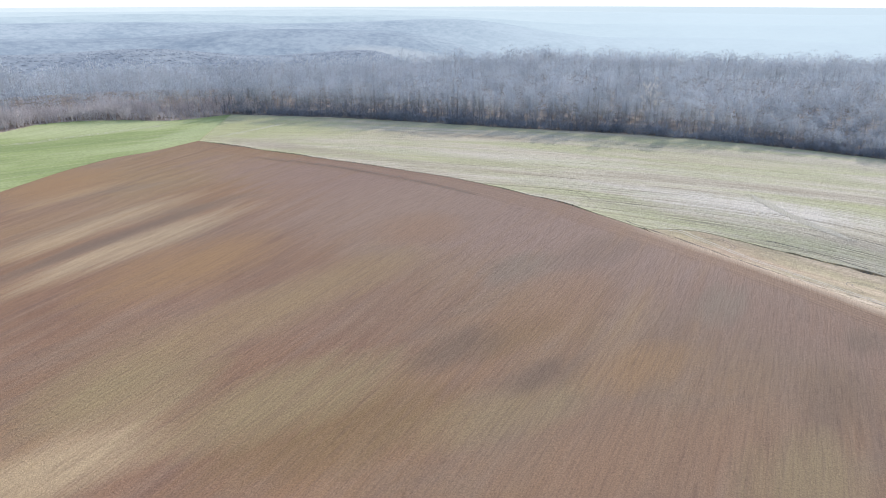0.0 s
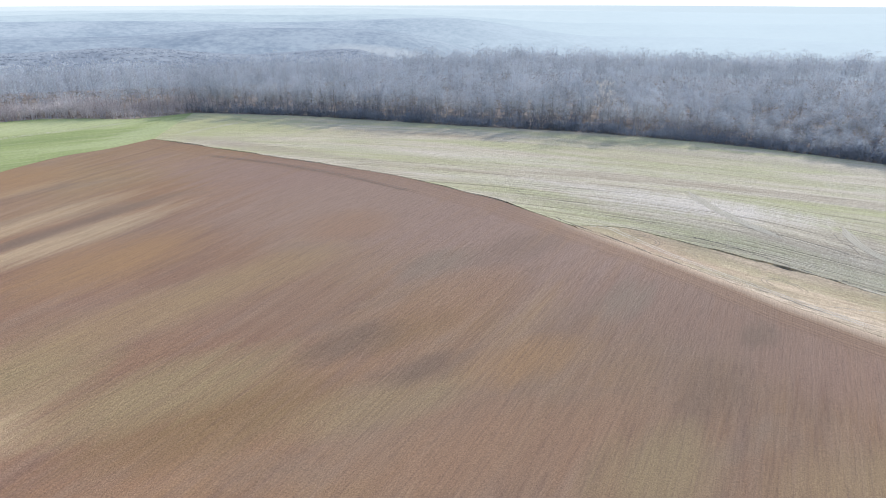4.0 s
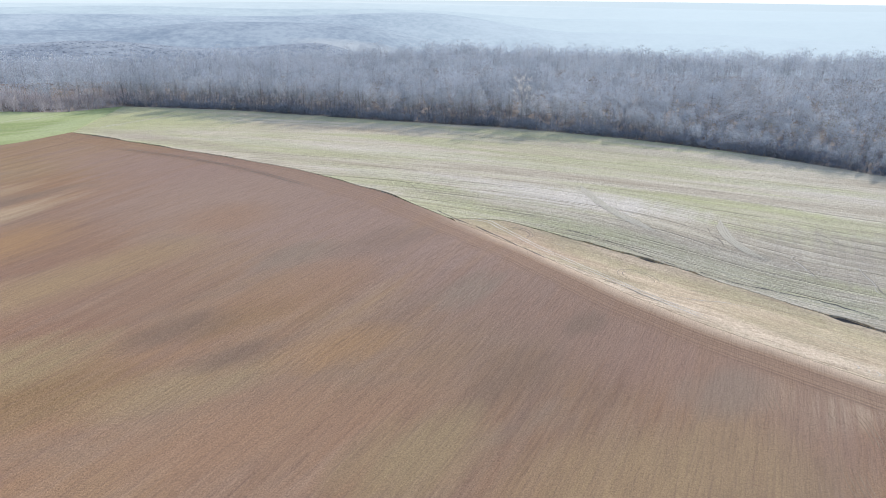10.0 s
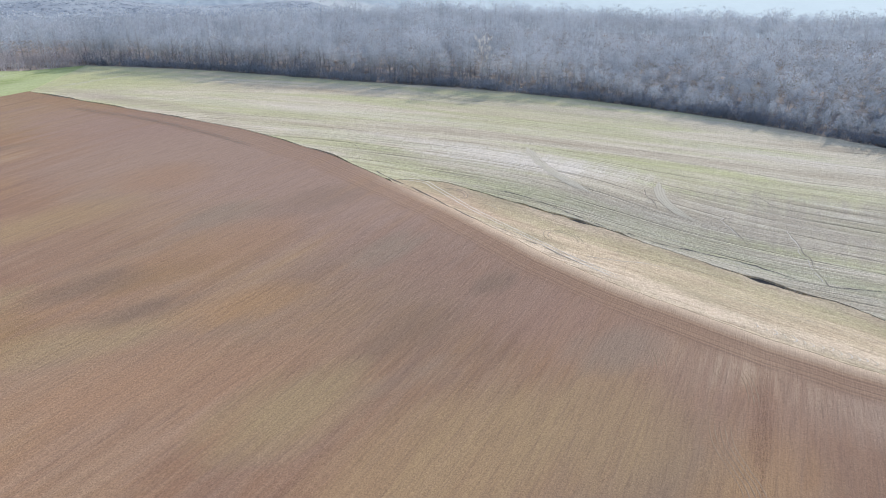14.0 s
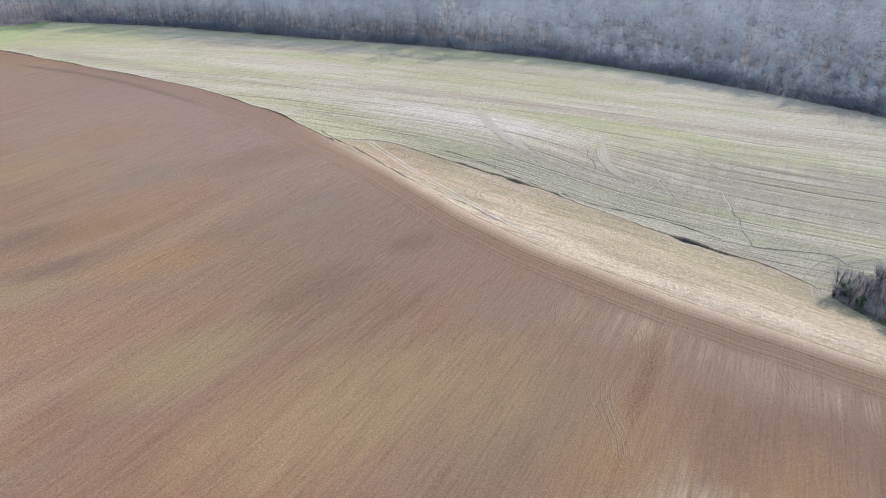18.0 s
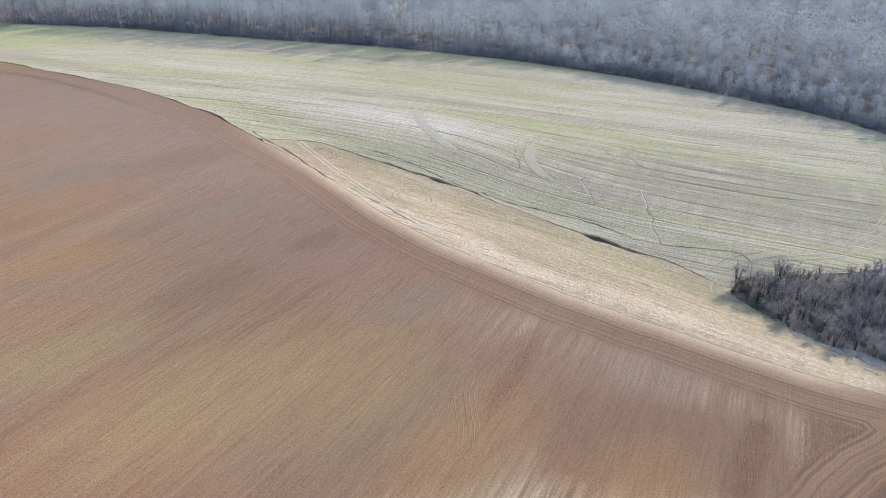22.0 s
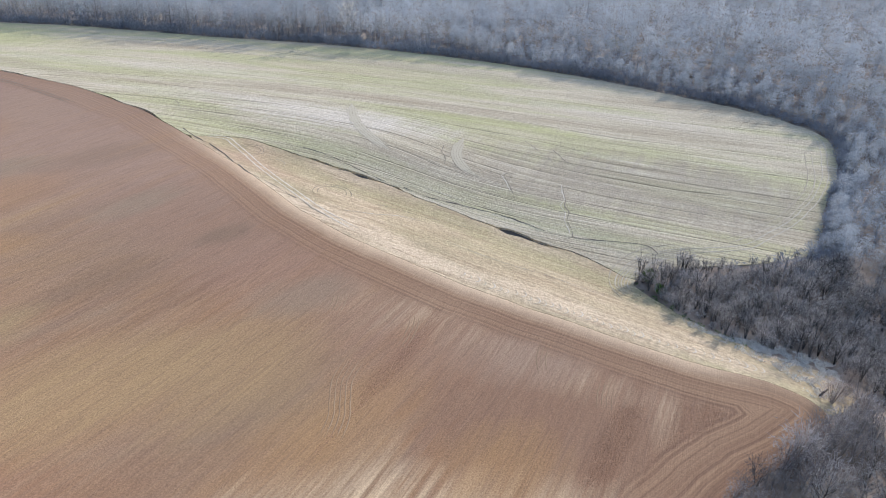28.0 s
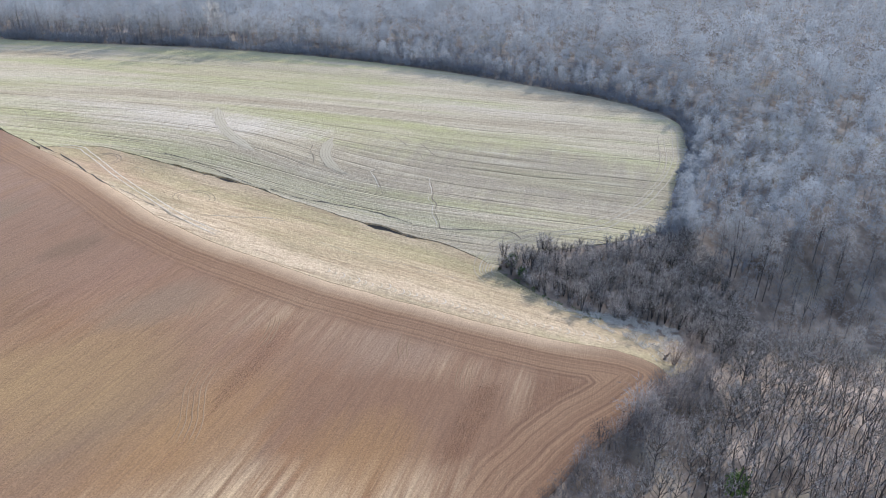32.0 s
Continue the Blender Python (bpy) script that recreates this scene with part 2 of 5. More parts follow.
    grain = n.noise(n.pos, 3.6, 4, 0.75)
    c = n.mix(0.42, c, n.ramp(grain, (0.3, 0.2), (0.7, 0.84)), "OVERLAY")
    c = n.mix(1.0, c, (1.13, 1.075, 0.99), "MULTIPLY")
    n.bump(n.math("ADD", rows, n.math("MULTIPLY", grain, 0.7)), 0.65, 0.2)
    n.b.inputs["Diffuse Roughness"].default_value = 0.6
    return n.colour(c)


MAT = {"soil": soil_material()}


def row_coordinate(n):
    """Lines of the drilled field: almost straight, bending down into the hollow."""
    x, y, _ = n.split(n.pos)
    r = n.math("ADD", y, n.math("MULTIPLY", x, 0.235))
    bend = n.math("ADD", n.math("TANH", n.math("DIVIDE", n.math("SUBTRACT", x, 118.0), 30.0)), 1.0)
    low = n.math("DIVIDE", n.math("SUBTRACT", 240.0, r), 45.0, clamp=True)
    return n.math("ADD", r, n.math("MULTIPLY", n.math("MULTIPLY", bend, low), 13.0)), x


def drill_lines(n, r, x, gap, thin, seed):
    """Wheel lines at an even gap, broken up here and there."""
    bent = n.noise(n.join(n.math("MULTIPLY", x, 0.012), n.math("MULTIPLY", r, 0.01), seed), 1.0, 2)
    w = n.math("FRACT", n.math("ADD", n.math("DIVIDE", r, gap), n.math("MULTIPLY", bent, 1.1)))
    w = n.math("ABSOLUTE", n.math("SUBTRACT", w, 0.5))
    line = n.math("SUBTRACT", 1.0, n.math("DIVIDE", w, thin), clamp=True)
    broken = n.ramp(n.noise(n.join(n.math("MULTIPLY", x, 0.03), n.math("MULTIPLY", r, 0.13), seed), 1.0, 3, 0.6), (0.41, 0.0), (0.57, 1.0))
    return n.math("MULTIPLY", line, broken)


def stubble_material():
    n = Nodes("thin_winter_crop", 0.95, 0.1)
    r, x = row_coordinate(n)
    v = n.join(n.math("MULTIPLY", x, 0.006), n.math("MULTIPLY", r, 0.05))
    c = n.ramp(n.noise(v, 1.0, 4, 0.55), (0.34, (0.375, 0.31, 0.222)), (0.47, (0.525, 0.455, 0.335)), (0.57, (0.42, 0.40, 0.225)), (0.70, (0.515, 0.435, 0.315)))
    v = n.join(n.math("MULTIPLY", x, 0.016), n.math("MULTIPLY", r, 0.22), 3.0)
    c = n.mix(n.ramp(n.noise(v, 1.0, 5, 0.65), (0.42, 0.0), (0.7, 0.55)), c, (0.385, 0.325, 0.215))
    for at, heading, length, width, amount in ((100, 197), 103, 45, 11, 0.9), ((62, 212), 105, 60, 7, 0.7), ((30, 250), 105, 90, 8, 0.35), ((195, 215), 108, 50, 6, 0.4):
        c = n.mix(n.math("MULTIPLY", n.blot(at, heading, length, width), amount), c, (0.63, 0.56, 0.47))
    for at, heading, length, width, amount in ((185, 160), 105, 60, 24, 0.9), ((212, 160), 110, 42, 22, 0.6), ((130, 162), 112, 45, 9, 0.45), ((120, 262), 105, 90, 9, 0.4):
        c = n.mix(n.math("MULTIPLY", n.blot(at, heading, length, width), amount), c, (0.32, 0.275, 0.215))
    for at, heading, length, width, amount in ((145, 203), 103, 45, 4.5, 0.6), ((30, 222), 112, 60, 5, 0.4), ((-60, 300), 105, 60, 14, 0.4), ((70, 186), 115, 40, 5, 0.4), ((200, 158), 105, 30, 8, 0.25):
        c = n.mix(n.math("MULTIPLY", n.blot(at, heading, length, width), amount), c, (0.405, 0.395, 0.19))
    c = n.mix(n.math("MULTIPLY", n.blot((-98, 314), 100, 70, 36, 0.3), 0.85), c, (0.385, 0.385, 0.19))
    for at, heading, length, width, amount in ((48, 203), 128, 34, 7, 0.45), ((98, 174), 118, 34, 6, 0.6), ((128, 152), 118, 26, 4, 0.4), ((-20, 262), 115, 70, 6, 0.4):
        c = n.mix(n.math("MULTIPLY", n.blot(at, heading, length, width), amount), c, (0.385, 0.37, 0.21))
    for at, heading, length, width, amount in ((-62, 270), 119, 55, 7, 0.6), ((-10, 242), 120, 40, 4, 0.4):
        c = n.mix(n.math("MULTIPLY", n.blot(at, heading, length, width), amount), c, (0.35, 0.29, 0.215))
    lower = n.math("ADD", n.math("DIVIDE", n.math("SUBTRACT", 250.0, r), 40.0, clamp=True), 0.4, clamp=True)     # rows show best where the crop is thin
    streak = n.noise(n.join(n.math("MULTIPLY", x, 0.025), n.math("MULTIPLY", r, 0.75), 7.0), 1.0, 4, 0.65)
    c = n.mix(n.math("MULTIPLY", n.ramp(streak, (0.50, 0.0), (0.70, 0.6)), lower), c, (0.25, 0.215, 0.145))
    c = n.mix(n.math("MULTIPLY", n.ramp(streak, (0.28, 0.5), (0.46, 0.0)), lower), c, (0.54, 0.485, 0.37))
    fine = n.noise(n.join(n.math("MULTIPLY", x, 0.03), n.math("MULTIPLY", r, 2.3), 17.0), 1.0, 4, 0.7)
    c = n.mix(n.math("MULTIPLY", n.ramp(fine, (0.52, 0.0), (0.66, 0.65)), lower), c, (0.21, 0.18, 0.125))
    c = n.mix(n.math("MULTIPLY", n.ramp(fine, (0.32, 0.55), (0.46, 0.0)), lower), c, (0.60, 0.54, 0.43))
    wheel = n.math("MAXIMUM", drill_lines(n, r, x, 7.3, 0.04, 1.0), n.math("MULTIPLY", drill_lines(n, r, x, 2.45, 0.1, 5.0), 0.55))
    c = n.mix(n.math("MULTIPLY", n.math("MULTIPLY", wheel, 0.85), lower), c, (0.115, 0.10, 0.07))
    grain = n.noise(n.pos, 1.6, 4, 0.7)
    c = n.mix(0.45, c, n.ramp(grain, (0.3, 0.22), (0.7, 0.82)), "OVERLAY")
    c = n.mix(1.0, c, (1.02, 0.985, 0.955), "MULTIPLY")
    n.bump(n.math("SUBTRACT", grain, n.math("ADD", streak, wheel)), 0.8, 0.2)
    return n.colour(c)


def strip_material():
    n = Nodes("dry_straw_grass", 0.95, 0.1)
    v = n.turned(122, 0.03, 0.12)
    c = n.ramp(n.noise(v, 1.0, 5, 0.6), (0.32, (0.32, 0.29, 0.19)), (0.48, (0.415, 0.355, 0.24)), (0.66, (0.49, 0.415, 0.295)))
    c = n.mix(n.ramp(n.noise(n.turned(120, 0.02, 0.07, (3, 9)), 1.0, 4), (0.52, 0.0), (0.68, 0.6)), c, (0.36, 0.34, 0.205))
    c = n.mix(n.math("MULTIPLY", n.blot((74, 167), 132, 26, 9), 0.8), c, (0.43, 0.325, 0.235))
    for at, heading, length, width in ((150, 100), 115, 45, 5), ((113, 121), 128, 40, 5), ((82, 146), 138, 30, 4):
        c = n.mix(n.math("MULTIPLY", n.blot(at, heading, length, width), 0.7), c, (0.62, 0.53, 0.395))
    for at, heading, length, width, amount in ((168, 112), 120, 22, 6, 0.7), ((122, 141), 118, 34, 6, 0.75), ((150, 122), 118, 24, 5, 0.55), ((90, 160), 125, 20, 6, 0.5), ((182, 101), 138, 16, 5, 0.6), ((64, 178), 130, 16, 7, 0.75):
        c = n.mix(n.math("MULTIPLY", n.blot(at, heading, length, width), amount), c, (0.36, 0.335, 0.195))
    lines = n.noise(n.turned(118, 0.07, 0.8), 1.0, 4, 0.65)
    c = n.mix(n.ramp(lines, (0.50, 0.0), (0.68, 0.7)), c, (0.29, 0.225, 0.15))
    c = n.mix(n.ramp(lines, (0.30, 0.5), (0.44, 0.0)), c, (0.57, 0.48, 0.365))
    grain = n.noise(n.pos, 1.4, 4, 0.7)
    c = n.mix(0.45, c, n.ramp(grain, (0.3, 0.22), (0.7, 0.82)), "OVERLAY")
    c = n.mix(1.0, c, (1.02, 0.915, 0.86), "MULTIPLY")
    n.bump(n.math("SUBTRACT", grain, lines), 0.8, 0.25)
    return n.colour(c)


def green_material():
    n = Nodes("young_green_wheat", 0.9, 0.15)
    c = n.ramp(n.noise(n.turned(62, 0.010, 0.045), 1.0, 5, 0.6), (0.38, (0.225, 0.262, 0.095)), (0.5, (0.275, 0.305, 0.115)), (0.62, (0.35, 0.365, 0.165)))
    c = n.mix(n.math("MULTIPLY", n.blot((-165, 310), 70, 60, 16, 0.5), 0.7), c, (0.43, 0.43, 0.23))
    c = n.mix(n.math("MULTIPLY", n.blot((-108, 310), 20, 40, 14, 0.5), 0.7), c, (0.37, 0.385, 0.19))
    lines = n.noise(n.turned(62, 0.02, 0.5), 1.0, 4, 0.65)
    c = n.mix(n.ramp(lines, (0.5, 0.0), (0.7, 0.6)), c, (0.38, 0.365, 0.20))
    grain = n.noise(n.pos, 0.9, 4, 0.7)
    c = n.mix(0.28, c, n.ramp(grain, (0.3, 0.22), (0.7, 0.82)), "OVERLAY")
    n.bump(grain, 0.6, 0.2)
    return n.colour(c)


def litter_material():
    n = Nodes("leaf_litter", 0.95, 0.1)
    c = n.ramp(n.noise(n.pos, 0.12, 5, 0.65), (0.36, (0.155, 0.12, 0.096)), (0.52, (0.285, 0.225, 0.18)), (0.66, (0.46, 0.37, 0.30)))
    c = n.mix(n.ramp(n.noise(n.pos, 0.03, 3), (0.58, 0.0), (0.72, 0.4)), c, (0.24, 0.24, 0.13))
    n.bump(n.noise(n.pos, 1.5, 4), 0.5, 0.2)
    return n.colour(c)


def plain(name, dark, pale, scale=0.8, rough=0.9, island=False, sheer=0.0):
    """Two tones mixed by grain and by a chance value for each piece."""
    n = Nodes(name, rough, 0.15)
    g = n.noise(n.pos, scale, 4, 0.65)
    f = n.math("ADD", n.math("MULTIPLY", g, 0.6), n.math("MULTIPLY", n.random(island), 0.5))
    c = n.ramp(f, (0.25, dark), (0.8, pale))
    n.bump(n.noise(n.pos, scale * 6, 3), 0.4, 0.03)
    return n.colour(c, sheer)


def woods_material(name, dark, middle, pale, sheer=0.25):
    """Bare twigs; every tree has its own tone."""
    n = Nodes(name, 0.9, 0.15)
    f = n.math("ADD", n.math("MULTIPLY", n.layer("tone"), 0.82), n.math("MULTIPLY", n.random(True), 0.18))
    c = n.ramp(f, (0.15, dark), (0.5, middle), (0.88, pale))
    return n.colour(c, sheer)


MAT["crop"] = stubble_material()
MAT["straw"] = strip_material()
MAT["wheat"] = green_material()
MAT["litter"] = litter_material()
MAT["bark"] = plain("grey_bark", (0.03, 0.028, 0.027), (0.10, 0.092, 0.088))
# trunks of the far woods: lightened, with haze put into the bark colour
MAT["bark_woods"] = woods_material("hazy_wood_bark", (0.19, 0.18, 0.178), (0.30, 0.287, 0.282), (0.43, 0.41, 0.40), 0.0)
# pale blue of the haze is painted into the undergrowth's tones
MAT["undergrowth"] = woods_material("hazy_undergrowth", (0.15, 0.168, 0.205), (0.235, 0.258, 0.30), (0.36, 0.382, 0.42), 0.15)
MAT["bark_pale"] = plain("pale_bark", (0.30, 0.27, 0.24), (0.52, 0.48, 0.44))
MAT["bark_brown"] = plain("brown_bark", (0.12, 0.095, 0.08), (0.26, 0.21, 0.18))
MAT["twig"] = plain("bare_twigs", (0.03, 0.029, 0.029), (0.56, 0.535, 0.515), 0.5, island=True, sheer=0.1)
MAT["twig_pink"] = plain("pinkish_twigs", (0.20, 0.155, 0.13), (0.52, 0.44, 0.39), 0.3, sheer=0.15)
MAT["twig_dark"] = plain("dark_thicket_twigs", (0.05, 0.048, 0.05), (0.70, 0.645, 0.61), 0.4, island=True, sheer=0.15)
# twigs paler and bluer than bark: winter haze is in the colour
MAT["woods"] = woods_material("hazy_bare_woods", (0.30, 0.325, 0.35), (0.432, 0.462, 0.493), (0.575, 0.605, 0.635))
# shaded copy of the woods: the ravine's shade is put into these tones
MAT["woods_shaded"] = woods_material("bare_woods_shaded", (0.13, 0.13, 0.135), (0.285, 0.28, 0.28), (0.50, 0.485, 0.475))
MAT["scrub_pale"] = woods_material("pale_pinkish_scrub", (0.38, 0.34, 0.335), (0.55, 0.50, 0.49), (0.70, 0.645, 0.63))
MAT["scrub"] = woods_material("pinkish_scrub", (0.09, 0.082, 0.082), (0.25, 0.232, 0.228), (0.55, 0.515, 0.50))


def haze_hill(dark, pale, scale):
    """Far hills: their glow paints in the bright air before them, faintly textured by woods."""
    n = Nodes("hazy_hills_glow", 1.0, 0.0)
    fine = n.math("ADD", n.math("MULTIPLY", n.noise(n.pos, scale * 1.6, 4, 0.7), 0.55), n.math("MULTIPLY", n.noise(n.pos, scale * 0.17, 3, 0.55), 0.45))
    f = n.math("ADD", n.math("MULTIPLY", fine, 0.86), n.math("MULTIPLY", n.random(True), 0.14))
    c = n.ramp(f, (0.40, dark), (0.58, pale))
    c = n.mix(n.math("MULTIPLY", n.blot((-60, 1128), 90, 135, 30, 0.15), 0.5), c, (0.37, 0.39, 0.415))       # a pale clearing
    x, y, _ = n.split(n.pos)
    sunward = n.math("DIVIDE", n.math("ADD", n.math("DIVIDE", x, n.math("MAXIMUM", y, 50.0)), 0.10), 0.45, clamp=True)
    c = n.mix(n.math("MULTIPLY", sunward, 0.75), c, (0.40, 0.485, 0.54))       # the painted haze grows brighter towards the sun
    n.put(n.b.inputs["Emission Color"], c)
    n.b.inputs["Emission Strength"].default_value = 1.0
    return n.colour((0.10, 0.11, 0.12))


# each farther range paler and bluer: haze put into its tones
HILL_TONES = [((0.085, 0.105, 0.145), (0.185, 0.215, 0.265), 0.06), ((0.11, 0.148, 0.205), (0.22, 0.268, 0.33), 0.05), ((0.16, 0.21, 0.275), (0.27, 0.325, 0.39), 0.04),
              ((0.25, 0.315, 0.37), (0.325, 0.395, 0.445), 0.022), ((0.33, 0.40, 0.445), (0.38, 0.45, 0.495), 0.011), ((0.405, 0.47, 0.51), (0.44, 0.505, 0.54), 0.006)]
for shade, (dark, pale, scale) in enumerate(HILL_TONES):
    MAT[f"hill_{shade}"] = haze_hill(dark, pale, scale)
# glow of a ring added at the horizon in place of bright haze
n = Nodes("horizon_haze_glow", 1.0, 0.0)
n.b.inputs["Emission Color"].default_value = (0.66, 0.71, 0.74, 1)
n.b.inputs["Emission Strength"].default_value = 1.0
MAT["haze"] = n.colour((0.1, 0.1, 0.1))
MAT["rut"] = plain("rutted_earth", (0.30, 0.25, 0.18), (0.44, 0.37, 0.28), 0.6)
MAT["rut_dark"] = plain("pressed_wheel_marks", (0.19, 0.155, 0.11), (0.30, 0.25, 0.185), 0.6)
MAT["rut_bed"] = plain("scuffed_crop", (0.435, 0.37, 0.268), (0.545, 0.468, 0.35), 0.6)
MAT["smear"] = plain("smeared_soil", (0.25, 0.163, 0.10), (0.31, 0.21, 0.13), 0.6)
MAT["rut_worn"] = plain("worn_track", (0.34, 0.295, 0.225), (0.48, 0.415, 0.325), 0.6)
MAT["rut_pale"] = plain("dusty_track", (0.48, 0.415, 0.33), (0.62, 0.545, 0.44), 0.6)
MAT["gully"] = plain("dark_gully_earth", (0.06, 0.052, 0.045), (0.15, 0.125, 0.10), 0.6)
MAT["clod"] = plain("dark_clods", (0.165, 0.088, 0.052), (0.40, 0.23, 0.138), 0.9, island=True)
MAT["ivy"] = plain("ivy_leaves", (0.035, 0.085, 0.015), (0.14, 0.235, 0.055), 0.9, island=True)
MAT["dead"] = plain("bleached_dead_grass", (0.60, 0.56, 0.50), (0.82, 0.78, 0.71), 0.6, island=True)

# ---- lie of the land ----
LAND = {(0, 0): -1.2156, (0, 1): 4.3784, (0, 2): 0.8947, (0, 3): -0.7267, (0, 4): 0.2289, (1, 0): -7.3623, (1, 1): 3.5898, (1, 2): 0.1171,
        (1, 3): -0.1762, (2, 0): -2.1353, (2, 1): 1.202, (2, 2): -0.3134, (3, 0): 1.0305, (3, 1): -0.3085, (4, 0): 0.236}


def soft_clip(v, low, high, s=25.0):
    v = np.asarray(v, float)
    v = low + s * np.logaddexp(0, (v - low) / s)
    return high - s * np.logaddexp(0, (high - v) / s)


def step(v, a, b):
    t = np.clip((np.asarray(v, float) - a) / (b - a), 0, 1)
    return t * t * (3 - 2 * t)


def valley_start(x, y):
    """Distance at which the wooded plateau falls away."""
    az = np.degrees(np.arctan2(x - 60, y + 10))
    return 478 + 47 * step(az, -14, 6) + 85 * step(az, 28, 45)


def land(x, y):
    """Height of the ground."""
    x, y = np.asarray(x, float), np.asarray(y, float)
    cx, cy = soft_clip(x, -190, 300), soft_clip(y, 5, 345)
    u, v = (cx - 100) / 100, (cy - 150) / 100
    z = sum(k * u**i * v**j for (i, j), k in LAND.items())
    d, a = (x - 40) * 0.5296 + (y - 195) * 0.8483, (x - 40) * 0.8483 - (y - 195) * 0.5296
    z = z - 3.08 * np.exp(-((d / 16) ** 2)) / (1 + np.exp(-(a - 30) / 15)) / (1 + np.exp((a - 260) / 20))
    # wooded ravine that runs away from the field's corner
    z = z - 15 * np.exp(-(((y - 94 - 0.12 * (x - 205)) / 20) ** 2)) * step(x, 203, 255)
    # valley behind the near woods
    far = np.hypot(x - 60, y + 10)
    z = z + 2.2 * step(far, 390, 500)
    return z - 75 * step(far - valley_start(x, y), 0, 260)


HILL_RANGES = ((640, 900), (880, 1280), (1250, 1800), (1800, 2600), (2500, 3500), (3400, 4500))


def hills(x, y, k):
    """Rolling hills beyond the valley, one range behind another."""
    far = np.hypot(x - 60, y + 10)
    az = np.degrees(np.arctan2(x - 60, y + 10))
    swell = np.sin(az / (5.5, 7.5, 9, 10, 11, 14)[k] + (1.0, 2.9, 0.4, 4.0, 2.6, 1.2)[k]) + 0.5 * np.sin(az / (2.3, 2.9, 3.7, 3.1, 4.1, 6)[k] + k)
    left, right = ((3, -70), (11, -45), (20, -24), (18, -6), (26, 20), (41, 39))[k]
    a, b = ((-10, 2), (-8, 7), (-2, 12), (0, 12), (0, 20), (0, 20))[k]
    top = left + (right - left) * step(az, a, b) + (5, 5, 5, 6, 5, 3)[k] * swell
    start, crest = HILL_RANGES[k]
    return -90 + (top + 90) * step(far, start, crest) - 60 * step(far, crest + 40, crest + 600)


def curve(points, gap=3.0, wobble=0.0, seed=0):
    """A smooth line over points in plan, as even steps."""
    p = np.array(points, float)
    q = np.vstack([2 * p[0] - p[1], p, 2 * p[-1] - p[-2]])
    out = []
    for a, b, c, d in zip(q[:-3], q[1:-2], q[2:-1], q[3:]):
        for t in np.linspace(0, 1, max(2, int(np.hypot(*(c - b)) / gap) + 1))[:-1]:
            out.append(0.5 * (2 * b + (c - a) * t + (2 * a - 5 * b + 4 * c - d) * t**2 + (3 * b - a - 3 * c + d) * t**3))
    out = np.array(out + [p[-1]])
    if wobble:
        t = np.gradient(out, axis=0)
        t /= np.linalg.norm(t, axis=1)[:, None] + 1e-9
        w = np.array([noise.noise((x * 0.13, y * 0.13, seed)) + 0.6 * noise.noise((x * 0.5, y * 0.5, seed)) for x, y in out])
        w[0] = w[-1] = 0
        out += np.stack([-t[:, 1], t[:, 0]], 1) * (w * wobble)[:, None]
    return out


def shifted(line, w):
    """The line moved to its left by w."""
    t = np.gradient(line, axis=0)
    t /= np.linalg.norm(t, axis=1)[:, None] + 1e-9
    return line + np.stack([-t[:, 1], t[:, 0]], 1) * np.broadcast_to(w, len(line))[:, None]


def inside(poly, x, y):
    x, y = np.asarray(x, float), np.asarray(y, float)
    hit = np.zeros(x.shape, bool)
    for (ax, ay), (bx, by) in zip(poly, np.roll(poly, -1, 0)):
        if ay != by:
            hit ^= ((ay > y) != (by > y)) & (x < (bx - ax) * (y - ay) / (by - ay) + ax)
    return hit


def mesh_object(name, verts, faces, material, parent=None, smooth=False):
    me = bpy.data.meshes.new(name)
    verts, faces = np.asarray(verts, np.float32), np.asarray(faces, np.int32)
    k = faces.shape[1]
    me.vertices.add(len(verts))
    me.vertices.foreach_set("co", verts.ravel())
    me.loops.add(faces.size)
    me.loops.foreach_set("vertex_index", faces.ravel())
    me.polygons.add(len(faces))
    me.polygons.foreach_set("loop_start", np.arange(0, faces.size, k, dtype=np.int32))
    me.update(calc_edges=True)
    if smooth:
        me.shade_smooth()
    me.materials.append(material)
    ob = new(name, me)
    ob.parent = parent
    return ob


def sheet(name, outline, material, cell, lift=0.0, extra=()):
    """A field: its outline filled with a fine net that follows the land, with a skirt down into the soil."""
    lo, hi = outline.min(0), outline.max(0)
    gx, gy = np.meshgrid(np.arange(lo[0], hi[0], cell), np.arange(lo[1], hi[1], cell))
    rng = np.random.default_rng(5)
    g = np.stack([gx.ravel(), gy.ravel()], 1) + rng.uniform(-0.25, 0.25, (gx.size, 2)) * cell
    g = np.vstack([g, *extra])
    g = g[inside(outline, g[:, 0], g[:, 1])]
    n = len(outline)
    pts = [Vector(p) for p in np.vstack([outline, g])]
    from mathutils.geometry import delaunay_2d_cdt
    v, _, f, *_ = delaunay_2d_cdt(pts, [], [list(range(n))], 1, 1e-4)
    v = np.array([tuple(p) for p in v])
    z = land(v[:, 0], v[:, 1]) + lift
    top = np.column_stack([v, z])
    rim = outline
    zr = land(rim[:, 0], rim[:, 1]) + lift
    base = len(top)
    verts = np.vstack([top, np.column_stack([rim, zr]), np.column_stack([rim, zr - 1.3])])
    i = np.arange(n)
    j = (i + 1) % n
    skirt = np.vstack([np.column_stack([base + i, base + j, base + n + j]), np.column_stack([base + i, base + n + j, base + n + i])])
    faces = np.vstack([np.array([list(t) for t in f if len(t) == 3]), skirt])
    a, b, c = (verts[faces[:, k]] for k in range(3))
    down = np.cross(b - a, c - a)[:, 2] < 0
    faces[down] = faces[down][:, ::-1]
    return mesh_object(name, verts, faces, material)


